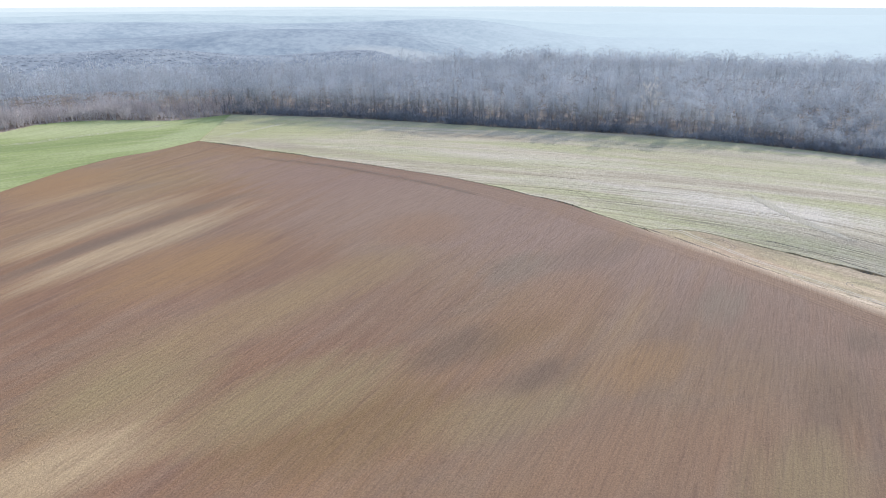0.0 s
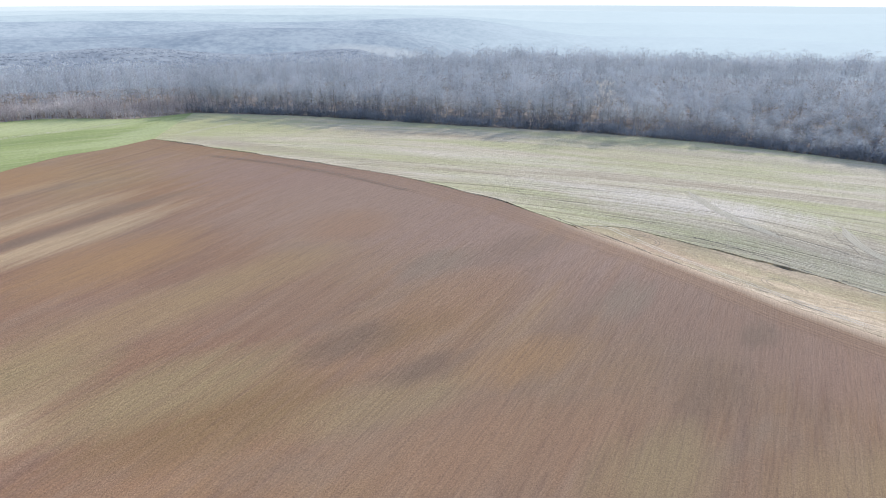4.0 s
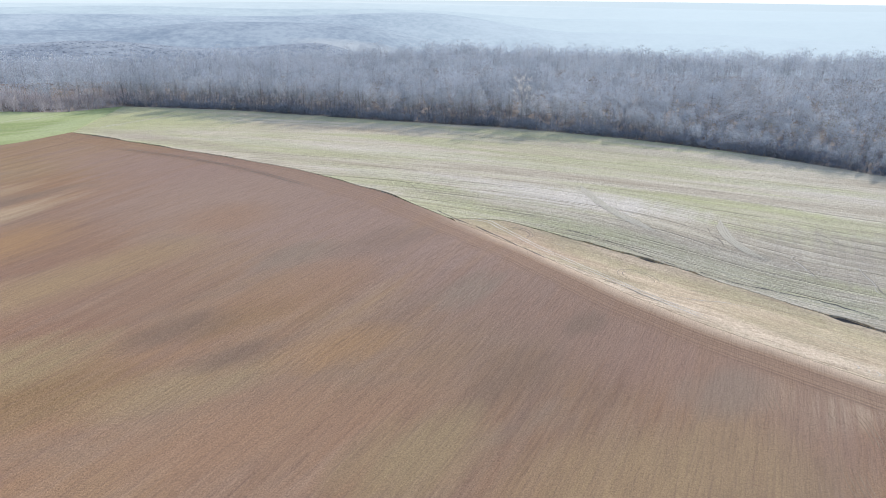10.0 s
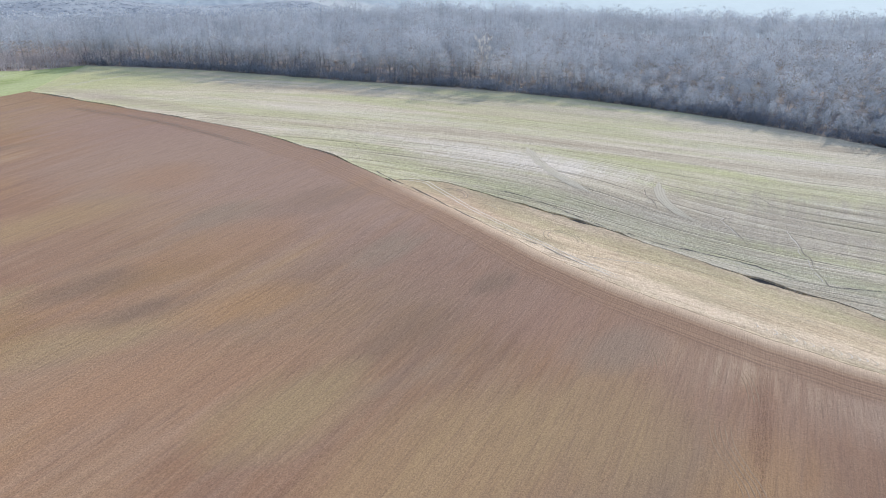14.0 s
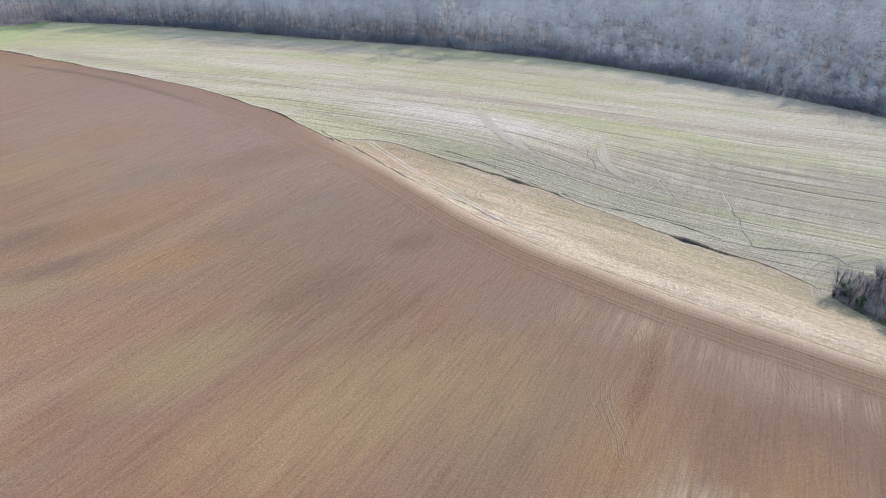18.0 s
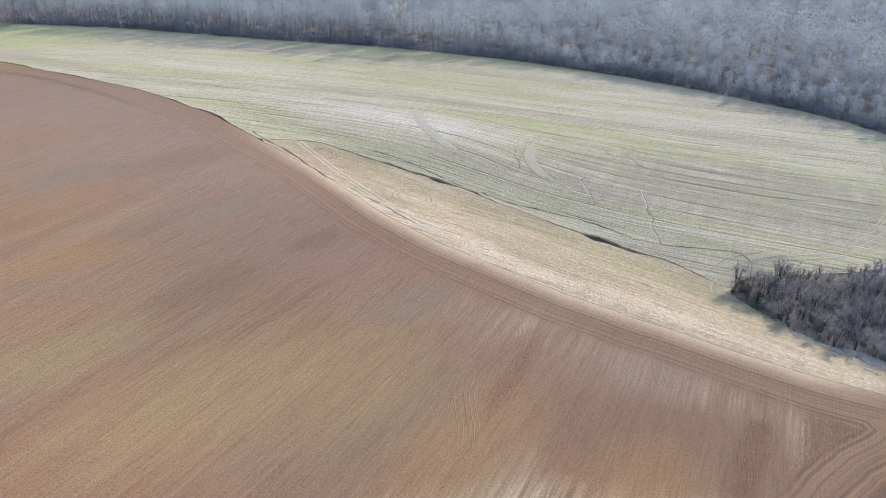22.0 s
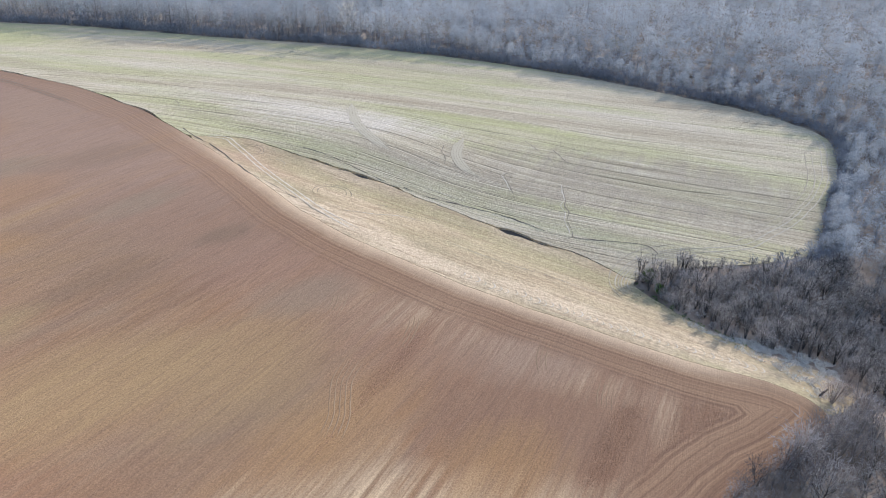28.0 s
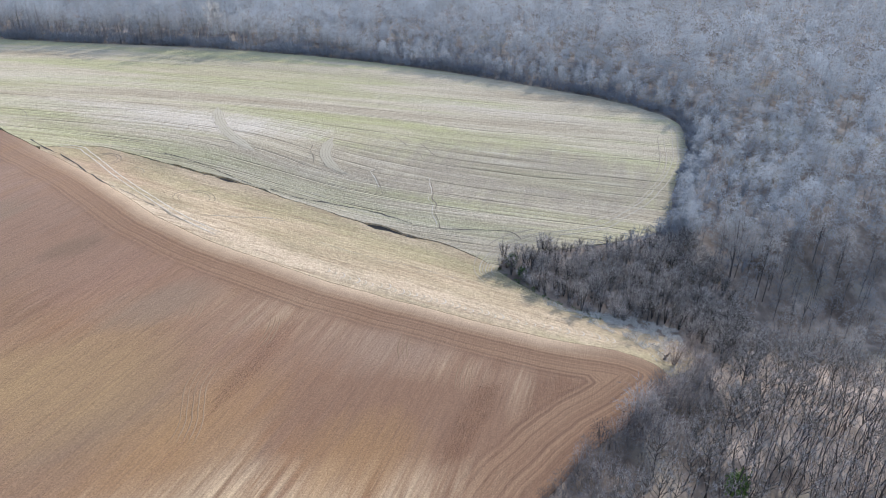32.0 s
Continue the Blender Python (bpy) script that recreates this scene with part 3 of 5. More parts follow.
# lines in plan
EDGE = [(-104, 285), (-65.5, 262), (-39, 246), (-15, 232), (5, 220), (22, 207), (37, 195), (51, 181), (64, 168), (77, 154), (87, 141), (96, 130),
        (108, 119), (121, 110), (133, 102.5), (144, 97), (155, 92), (166, 87), (177, 83), (187, 80.5), (193, 76.5), (194, 70), (184, 62), (173, 55),
        (165, 48.5), (159, 43), (153, 35), (150, 24), (151, 8), (154, -20), (154, -80)]
WOOD = [(-108, 347), (-70, 339.5), (-40, 331), (-11, 320), (17, 310), (44, 302.5), (70, 298), (94, 292.5), (118, 286), (141, 279.5), (162, 271.5),
        (185, 262), (203, 252), (218, 243), (231, 235), (247, 223), (258, 211), (262, 201), (258, 187), (250, 172), (240, 158), (231, 144), (222, 129)]
THICKET = [(222, 129), (205, 123), (191, 121), (180, 119.5), (174, 117.5), (171.5, 113.5)]
FRONT = [(171.5, 113.5), (175, 108), (180, 101), (188, 94), (197, 89), (203.5, 86.5), (204.5, 80.5), (200, 75), (195.5, 72)]
GULLY = [(56, 177.5), (69.7, 179.5), (78, 176), (91, 168.7), (104, 161), (114.6, 154.5), (123, 148), (131, 142.5), (136.3, 138.8), (143.7, 134.2), (148.5, 131.9), (153, 128.8), (160, 125.5), (168, 119), (171.5, 113.5)]
WHEAT = [(-104, 285), (-116, 267), (-128, 256), (-138, 237), (-146, 215), (-165, 175), (-200, 120)]
HEDGE = [(-260, 230), (-215, 280), (-196, 300), (-190, 314), (-177, 324), (-157, 329), (-133, 330), (-121, 337), (-108, 347)]

edge = curve(EDGE, 2.0, 0.35, 1)
wood = curve(WOOD, 3.0, 0.9, 2)
thick_back, thick_front = curve(THICKET, 2.0, 0.4, 3), curve(FRONT, 2.0, 0.5, 4)
gully = curve(GULLY, 1.5, 0.5, 5)
wheat_edge, hedge = curve(WHEAT, 2.5, 0.2, 6), curve(HEDGE, 3.0, 0.6, 7)



def bed(x, y):
    """The ground sheet: just under the fields' level, lower in the gully."""
    x, y = np.asarray(x, float), np.asarray(y, float)
    a = (x - 40) * 0.8483 - (y - 195) * 0.5296
    d = np.abs((x - 40) * 0.5296 + (y - 195) * 0.8483)
    low = (1 - step(d, 12, 22)) * step(a, -170, -150) * (1 - step(a, 140, 160))
    return land(x, y) - 0.22 - 0.7 * low


# ground: one sheet to the horizon
gx = np.concatenate([np.linspace(-4800, -420, 45)[:-1], np.arange(-420, 560, 5.0), np.linspace(560, 4900, 45)])
gy = np.concatenate([np.linspace(-1500, -100, 12)[:-1], np.arange(-100, 700, 5.0), np.linspace(700, 4950, 80)])
X, Y = np.meshgrid(gx, gy)
Z = bed(X, Y)
nx = len(gx)
i = (np.arange(len(gy) - 1)[:, None] * nx + np.arange(nx - 1)[None]).ravel()
ground = mesh_object("ground", np.column_stack([X.ravel(), Y.ravel(), Z.ravel()]), np.column_stack([i, i + 1, i + nx + 1, i + nx]), MAT["litter"], smooth=True)
tagged(ground, "brown leaf litter and earth under the bare woods", "ground", kind="structure")

k_gully = int(np.argmin(np.hypot(*(edge - gully[0]).T)))
k_corner = int(np.argmin(np.hypot(*(edge - thick_front[-1]).T)))
field_outline = np.vstack([edge, [(120, -130), (-260, -130), (-300, 60)], wheat_edge[::-1][:-1]])
ploughed = sheet("ploughed_field", field_outline, MAT["soil"], 4.0, 0.0, [shifted(edge, -w) for w in (1.0, 2.2, 3.6, 6.0, 9.0, 12.0)])
co = np.zeros(len(ploughed.data.vertices) * 3, np.float32)
ploughed.data.vertices.foreach_get("co", co)
co = co.reshape(-1, 3)[:, :2].astype(float)
away = np.full(len(co), 1e9)
for a, b in zip(edge[:-1], edge[1:]):
    d = b - a
    t = np.clip(((co - a) @ d) / (d @ d + 1e-9), 0, 1)
    away = np.minimum(away, np.hypot(*(co - a - t[:, None] * d).T))
layer = ploughed.data.attributes.new("margin", "FLOAT", "POINT")
layer.data.foreach_set("value", np.minimum(away, 40.0).astype(np.float32))
layer = ploughed.data.attributes.new("dry", "FLOAT", "POINT")       # bleached soil along the hollow only
layer.data.foreach_set("value", (step(co[:, 0], 35, 85) * (1 - 0.7 * step(co[:, 0], 170, 190)) * step(co[:, 1], 66, 80)).astype(np.float32))
tagged(ploughed, "reddish brown ploughed field with pale streaks along its furrows", "field", kind="structure")
width = np.array([0.4 + 1.3 * max(0.0, noise.noise((x * 0.06, y * 0.06, 3.3)) + 0.2) for x, y in edge])
width[: k_gully + 1] *= np.clip((k_gully - np.arange(k_gully + 1)) / 9, 0.12, 1)
upper_low = shifted(edge[: k_gully + 1], width[: k_gully + 1])
gw = np.array([0.12 + 0.75 * max(0.0, noise.noise((x * 0.07, y * 0.07, 8.8)) + 0.2) + 0.9 * math.exp(-(((x - 147) / 5) ** 2)) + 0.9 * math.exp(-(((x - 104) / 12) ** 2)) for x, y in gully])
gw *= np.array([0.25 + 0.8 * max(0.0, noise.noise((x * 0.3, y * 0.3, 4.1)) + 0.4) for x, y in gully])
gw *= np.clip(np.minimum(np.arange(len(gw)) / 12, np.arange(len(gw))[::-1] / 4), 0.06, 1)
crop_outline = np.vstack([upper_low[:-1], shifted(gully, gw)[:-1], thick_back[::-1][:-1], wood[::-1]])
crop = sheet("stubble_field", crop_outline, MAT["crop"], 4.0)
tagged(crop, "pale straw and green field of thin winter crop", "field", kind="structure")
strip_outline = np.vstack([shifted(gully, -gw)[:-1], thick_front[:-1], shifted(edge[k_gully + 1 : k_corner + 1], 0.08)[::-1]])
strip = sheet("straw_strip", strip_outline, MAT["straw"], 2.5)
tagged(strip, "strip of dry straw-coloured grass beside the ploughed field", "grassland", kind="structure")
wheat_outline = np.vstack([shifted(wheat_edge, -0.15), [(-300, 100), (-330, 180)], hedge])
wheat = sheet("wheat_field", wheat_outline, MAT["wheat"], 5.0)
tagged(wheat, "bright green field of young wheat", "field", kind="structure")

# dark earth in the bottom of the ditch and the gully
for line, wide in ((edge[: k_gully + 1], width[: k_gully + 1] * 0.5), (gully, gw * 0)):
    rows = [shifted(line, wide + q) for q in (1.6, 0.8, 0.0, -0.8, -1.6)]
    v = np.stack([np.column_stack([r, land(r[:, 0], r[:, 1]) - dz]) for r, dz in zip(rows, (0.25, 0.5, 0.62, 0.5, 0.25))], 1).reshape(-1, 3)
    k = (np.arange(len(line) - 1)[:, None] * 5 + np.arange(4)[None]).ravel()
    tagged(mesh_object("gully_bed", v, np.column_stack([k, k + 5, k + 6, k + 1]), MAT["gully"], smooth=True), "dark earth in an eroded gully", "gully", kind="structure")

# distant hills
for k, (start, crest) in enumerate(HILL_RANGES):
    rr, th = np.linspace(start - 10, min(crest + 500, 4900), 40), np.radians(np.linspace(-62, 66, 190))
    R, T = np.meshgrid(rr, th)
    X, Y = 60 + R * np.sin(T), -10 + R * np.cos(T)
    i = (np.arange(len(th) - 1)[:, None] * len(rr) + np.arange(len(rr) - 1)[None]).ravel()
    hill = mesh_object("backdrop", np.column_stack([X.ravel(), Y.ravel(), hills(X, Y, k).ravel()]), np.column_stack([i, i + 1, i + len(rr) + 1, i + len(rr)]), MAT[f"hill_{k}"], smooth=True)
    tagged(hill, "distant wooded hills with pale blue haze painted into their glow", "hills", kind="structure")
# added glowing ring that whitens the sky above the far hills
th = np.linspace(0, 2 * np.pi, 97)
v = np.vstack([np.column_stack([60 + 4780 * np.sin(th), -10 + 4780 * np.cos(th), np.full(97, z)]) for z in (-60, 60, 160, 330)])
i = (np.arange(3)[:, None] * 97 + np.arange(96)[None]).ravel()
tagged(mesh_object("backdrop", v, np.column_stack([i, i + 1, i + 98, i + 97]), MAT["haze"], smooth=True), "glowing white ring standing in for haze along the whole horizon", "sky", kind="structure")


# ---- plants: shapes ----
def part(name, arrays, material, parent, label=""):
    ob = mesh_object(name, arrays[0], arrays[1], material, parent)
    return tagged(ob, label)


def joined(pieces):
    """Several (verts, faces) as one."""
    n, vs, fs = 0, [], []
    for v, f in pieces:
        vs.append(v), fs.append(f + n)
        n += len(v)
    return np.vstack(vs), np.vstack(fs)


def tube(points, radii, sides):
    """A tapered, open-ended limb through the points."""
    points = np.asarray(points, float)
    t = np.gradient(points, axis=0)
    t /= np.linalg.norm(t, axis=1)[:, None] + 1e-9
    a = np.cross(t, (0.31, 0.87, 0.38))
    a /= np.linalg.norm(a, axis=1)[:, None] + 1e-9
    b = np.cross(t, a)
    w = np.arange(sides) * 2 * np.pi / sides
    ring = a[:, None] * np.cos(w)[None, :, None] + b[:, None] * np.sin(w)[None, :, None]
    v = (points[:, None] + ring * np.asarray(radii, float)[:, None, None]).reshape(-1, 3)
    k = np.arange(len(points) - 1)[:, None] * sides
    i, j = k + np.arange(sides)[None], k + (np.arange(sides)[None] + 1) % sides
    i, j = i.ravel(), j.ravel()
    return v, np.vstack([np.column_stack([i, j, j + sides]), np.column_stack([i, j + sides, i + sides])])


def slivers(origin, way, length, width, rng, face=None):
    """Thin twigs, a pointed blade each; face: the way that their flat sides turn."""
    origin, way = np.asarray(origin, float), np.asarray(way, float)
    way = way / (np.linalg.norm(way, axis=1)[:, None] + 1e-9)
    side = np.cross(way, rng.normal(size=way.shape) if face is None else face)
    side /= np.linalg.norm(side, axis=1)[:, None] + 1e-9
    w, l = np.broadcast_to(width, len(origin))[:, None], np.broadcast_to(length, len(origin))[:, None]
    v = np.stack([origin - side * w / 2, origin + side * w / 2, origin + way * l], 1).reshape(-1, 3)
    return v, np.arange(len(v)).reshape(-1, 3)


def bare_tree(seed, height, crown, spread, limbs, subs, twigs, twig_w, twig_l, sides=5, lean=0.5, thick=0.011):
    """Trunk, limbs and twigs of a leafless tree; crown: share of the height at which the limbs begin."""
    rng = np.random.default_rng(seed)
    s = np.linspace(0, 1, 6 if sides > 4 else 4)
    sway = rng.normal(0, lean, 2)
    bend = rng.normal(0, lean * 0.5, 2)
    axis = lambda q: np.stack([sway[0] * q**2 + bend[0] * np.sin(q * 5), sway[1] * q**2 + bend[1] * np.sin(q * 4), q * height], -1)
    r0 = height * thick
    trunk = tube(np.vstack([axis(s)[:1] - (0, 0, 1.2), axis(s)]), np.r_[r0 * 1.5, r0 * 1.25, r0 * (1 - 0.9 * s[1:])], sides)
    limb_pieces, starts, ways = [], [], []
    for k in range(limbs):
        q = crown + (0.97 - crown) * ((k + rng.uniform(0, 0.9)) / limbs)
        turn = k * 2.4 + rng.normal(0, 0.4)
        up = rng.uniform(0.55, 1.15) + 0.9 * max(0.0, q - 0.2)
        reach = spread * (1.1 - 0.2 * (q - crown) / (1 - crown)) * rng.uniform(0.7, 1.2)
        d = np.array([math.cos(turn), math.sin(turn), up])
        base = axis(np.array([q]))[0]
        mid = base + d * reach * 0.5
        tip = base + d * reach * (1, 1, 1.25)
        ra = r0 * (1 - 0.9 * q) * 0.75 + 0.02
        limb_pieces.append(tube([base, mid, tip], [ra, ra * 0.6, ra * 0.15], max(3, sides - 2)))
        for j in range(subs):
            g = rng.uniform(0.3, 1.0)
            o = base + (tip - base) * g
            e = d * 0.6 + rng.normal(0, 0.75, 3) + (0, 0, 0.35)
            e /= np.linalg.norm(e)
            length = reach * rng.uniform(0.28, 0.5)
            if sides > 4:
                limb_pieces.append(tube([o, o + e * length], [ra * 0.5, ra * 0.1], 3))
            for _ in range(twigs):
                starts.append(o + e * length * rng.uniform(0.1, 1.0))
                ways.append(e * 0.7 + rng.normal(0, 0.6, 3) + (0, 0, 0.3))
    n = len(starts)
    tw = slivers(starts, ways, rng.uniform(0.6, 1.25, n) * twig_l, rng.uniform(0.6, 1.3, n) * twig_w, rng)
    return trunk, joined(limb_pieces), tw


def vase_tree(seed, height, stems, subs, twigs, twig_w, twig_l):
    """A small many-stemmed tree, stems spreading upwards from one foot."""
    rng = np.random.default_rng(seed)
    pieces, starts, ways = [], [], []
    for k in range(stems):
        a, out = k * 2.4 + rng.normal(0, 0.3), rng.uniform(0.08, 0.45)
        top = height * rng.uniform(0.7, 1.05)
        d = np.array([math.cos(a) * out, math.sin(a) * out, 1.0])
        p = [np.array([0, 0, -0.6]), d * top * (0.35, 0.35, 0.4), d * top * (0.75, 0.75, 0.75) + rng.normal(0, 0.15, 3), d * top]
        pieces.append(tube(p, np.array([0.014, 0.011, 0.006, 0.002]) * height, 4))
        for _ in range(subs):
            q = rng.uniform(0.25, 0.95)
            o = p[1] + (p[3] - p[1]) * q
            e = d * 0.5 + rng.normal(0, 0.55, 3) + (0, 0, 0.3)
            e /= np.linalg.norm(e)
            l = height * rng.uniform(0.12, 0.24)
            pieces.append(tube([o, o + e * l], [height * 0.005, 0.008], 3))
            for _ in range(twigs):
                starts.append(o + e * l * rng.uniform(0.1, 1))
                ways.append(e * 0.6 + rng.normal(0, 0.6, 3) + (0, 0, 0.3))
    n = len(starts)
    return joined(pieces), slivers(starts, ways, rng.uniform(0.6, 1.3, n) * twig_l, rng.uniform(0.6, 1.3, n) * twig_w, rng)


def wood_tree(seed, height, wide, limbs, count, twig_w, twig_l, sides, clumps=14, thick=0.0075, low=0.46):
    """A tree of the closed wood: slender trunk, forking limbs, a domed crown of clumps of fine twigs, each clump a small dome."""
    rng = np.random.default_rng(seed)
    lean = rng.normal(0, 0.5, 2)
    trunk = tube([(0, 0, -1.0), (lean[0] * 0.4, lean[1] * 0.4, height * 0.5), (lean[0], lean[1], height * 0.88)], np.array([1.0, 0.72, 0.25]) * height * thick, sides)
    mid = np.array([lean[0] * 0.8, lean[1] * 0.8, height * rng.uniform(low, low + 0.08)])
    half = height - mid[2]
    k = np.arange(clumps)
    up = 1 - (k + 0.5) / clumps * 1.35
    turn = k * 2.4 + rng.normal(0, 0.35, clumps)
    flat = np.sqrt(np.maximum(0, 1 - up**2))
    d = np.stack([np.cos(turn) * flat, np.sin(turn) * flat, up], 1)
    hub = d * rng.uniform(0.6, 0.84, clumps)[:, None] * (wide, wide, half) + mid
    pieces = []
    for q in range(limbs):
        b = np.array([lean[0] * 0.6, lean[1] * 0.6, height * rng.uniform(low - 0.16, low + 0.1)])
        e = hub[(q * 3) % clumps]
        m = b + (e - b) * (0.5, 0.5, 0.35) + rng.normal(0, 0.25, 3)
        pieces.append(tube([b, m, e], [height * thick * 0.5, height * thick * 0.32, 0.02], 3))
    pick = rng.integers(0, clumps, count)
    r = rng.normal(size=(count, 3))
    r /= np.linalg.norm(r, axis=1)[:, None]
    r[:, 2] = np.where(r[:, 2] < -0.35, -r[:, 2], r[:, 2])
    size = wide * 1.5 / math.sqrt(clumps)
    o = hub[pick] + r * (size * rng.uniform(0.55, 1.0, count) ** 0.5)[:, None]
    face = r + d[pick] * 0.5 + rng.normal(0, 0.45, (count, 3))
    way = r * 0.45 + rng.normal(0, 0.7, (count, 3)) + (0, 0, 0.35)
    return trunk, joined(pieces), slivers(o, way, rng.uniform(0.6, 1.3, count) * twig_l, rng.uniform(0.6, 1.3, count) * twig_w, rng, face)


def bare_bush(seed, height, stems, twigs, twig_w, twig_l):
    """A many-stemmed shrub with a rounded, lumpy crown of bare twigs."""
    rng = np.random.default_rng(seed)
    stem_pieces = []
    for k in range(stems):
        turn, out = k * 2.4 + rng.normal(0, 0.3), rng.uniform(0.1, 0.6)
        d = np.array([math.cos(turn) * out, math.sin(turn) * out, 1.0])
        top = height * rng.uniform(0.65, 1.02)
        stem_pieces.append(tube([np.array([0, 0, -0.8]) + d * (0.1, 0.1, 0), d * top * (0.4, 0.4, 0.5), d * top * (0.7, 0.7, 1)], [height * 0.012, height * 0.008, 0.01], 3))
    n = stems * twigs
    d = rng.normal(size=(n, 3))
    d /= np.linalg.norm(d, axis=1)[:, None]
    lump = np.array([1 + 0.5 * noise.noise(tuple(q * 1.9 + seed * 1.3)) for q in d])
    o = d * (rng.uniform(0.1, 1.0, n) ** 0.5 * lump)[:, None] * (height * 0.42, height * 0.42, height * 0.4) + (0, 0, height * 0.5)
    o[:, 2] = np.abs(o[:, 2])
    way = d * (1, 1, 0.6) + rng.normal(0, 0.5, (n, 3)) + (0, 0, 0.4)
    return joined(stem_pieces), slivers(o, way, rng.uniform(0.6, 1.3, n) * twig_l, rng.uniform(0.6, 1.3, n) * twig_w, rng)


def scattered(protos, places, turns, sizes, kinds):
    """Many copies of a few shapes, joined."""
    vs, fs, tones, n = [], [], [], 0
    tone = np.array([0.5 + 0.55 * noise.noise((q[0] / 45, q[1] / 45, 2.0)) for q in places]) * 0.55
    tone = np.clip(tone * 0.8 + np.random.default_rng(len(places)).uniform(0, 0.6, len(places)), 0, 1)
    for k, (v, f) in enumerate(protos):
        pick = kinds == k
        if not pick.any():
            continue
        c, s, h = np.cos(turns[pick])[:, None], np.sin(turns[pick])[:, None], sizes[pick][:, None]
        x, y, z = (v[None, :, i] * h for i in range(3))
        p = places[pick]
        w = np.stack([x * c - y * s + p[:, :1], x * s + y * c + p[:, 1:2], z + p[:, 2:3]], -1)
        m = len(p)
        vs.append(w.reshape(-1, 3))
        tones.append(np.repeat(tone[pick], len(v)))
        fs.append((f[None] + n + np.arange(m)[:, None, None] * len(v)).reshape(-1, 3))
        n += m * len(v)
    return np.vstack(vs), np.vstack(fs), np.concatenate(tones)


def mass(name, arrays, material, parent=None):
    """Many plants in one mesh, with a tone for each plant."""
    ob = mesh_object(name, arrays[0], arrays[1], material, parent)
    ob.data.attributes.new("tone", "FLOAT", "POINT").data.foreach_set("value", arrays[2].astype(np.float32))
    return ob


def spread_points(x0, x1, y0, y1, gap, seed):
    rng = np.random.default_rng(seed)
    a, b = np.meshgrid(np.arange(x0, x1, gap), np.arange(y0, y1, gap))
    b = b + (np.arange(a.shape[1]) % 2)[None] * gap * 0.5
    return np.stack([a.ravel(), b.ravel()], 1) + rng.uniform(-0.42, 0.42, (a.size, 2)) * gap


def distance(line, p):
    """From each point to a line in plan."""
    best = np.full(len(p), 1e9)
    for a, b in zip(line[:-1], line[1:]):
        d = b - a
        t = np.clip(((p - a) @ d) / (d @ d + 1e-9), 0, 1)
        best = np.minimum(best, np.hypot(*(p - a - t[:, None] * d).T))
    return best


FIELDS = (field_outline, crop_outline, strip_outline, wheat_outline)
all_edges = [edge, wood, thick_back, thick_front, hedge]
clear_lines = [gully, edge[: k_gully + 4], np.array([(-104.0, 285.0), (-108.0, 345.0)])]


def open_land(p, margin=0.8):
    """True where no field lies and none comes nearer than the margin."""
    free = np.ones(len(p), bool)
    for o in FIELDS:
        free &= ~inside(o, p[:, 0], p[:, 1])
    free &= np.min([distance(e, p) for e in clear_lines], 0) > 6
    return free & (np.min([distance(e, p) for e in all_edges], 0) > margin)


# ---- trees of the near wood: a thing each ----
near_kinds = []
for k in range(7):
    h = (10, 12, 9.2, 10.6, 12.8, 9.8, 11.6)[k]
    pole = k in (1, 4, 6)
    low = (0.3, 0.56, 0.22, 0.33, 0.6, 0.25, 0.5)[k]
    wide = (0.25, 0.14, 0.27, 0.26, 0.13, 0.28, 0.15)[k]
    near_kinds.append(bare_tree(20 + k, h, low, h * wide, *((11, 4, 4) if pole else (19, 6, 10)), 0.06, 0.62, lean=0.6 if pole else 0.6, thick=0.0085 if pole else 0.0125))


def build_tree(arrays, bark, label):
    tree = new("tree")
    part("trunk", arrays[0], bark, tree)
    part("branch_frame", arrays[1], bark, tree)
    part("crown", arrays[2], MAT["twig"], tree, "fine grey-brown leafless twigs")
    tagged(tree, label, "tree", "bare trees of the near wood")
    return tree


TREE_LABELS = ("tall bare grey-brown deciduous tree in winter", "slender leafless tree with a high crown", "bare broad-crowned tree at the wood's edge")
models = [build_tree(a, MAT["bark_brown"] if k == 4 else MAT["bark"], TREE_LABELS[(0, 1, 2, 0, 1, 2, 1)[k]]) for k, a in enumerate(near_kinds)]
corner_gap = np.array([(190, 88), (193, 76), (198, 73), (203, 76), (207, 86)], float)


def near_wood(gap, seed):
    p = spread_points(150, 262, 8, 92, gap, seed)
    p = p[open_land(p, 2.8)]
    p = p[distance(edge, p) > 7.5]
    p = p[(p[:, 1] < 84 + 0.12 * (p[:, 0] - 205)) & ~inside(corner_gap, p[:, 0], p[:, 1])]
    p = p[np.hypot(p[:, 0] - 190, p[:, 1] - 55) < NEAR_RADIUS]
    return p, np.minimum(distance(edge, p), np.hypot(p[:, 0] - 205, p[:, 1] - 78) * 0.9 - 2)


NEAR_RADIUS = 42
p, d = near_wood(4.1, 11)
broad_places = p[d < 15]
p, d = near_wood(2.75, 12)
pole_places = p[d >= 15]
rng = np.random.default_rng(3)
used = set()
for places, choice, lo, hi in ((broad_places, (0, 2, 3, 5), 0.72, 1.12), (pole_places, (1, 4, 6), 0.8, 1.08)):
    for x, y in places:
        rim = float(distance(edge, np.array([[x, y]]))[0]) < 11
        k = int(rng.choice(choice))
        m = Matrix.Translation((x, y, float(land(x, y)) - 0.2)) @ Matrix.Rotation(rng.uniform(0, 6.28), 4, "Z") @ Matrix.Scale(rng.uniform(0.6, 0.8) if rim else rng.uniform(lo, hi), 4)
        if k in used:
            copy_thing(models[k], m)
        else:
            models[k].matrix_basis = m
            used.add(k)

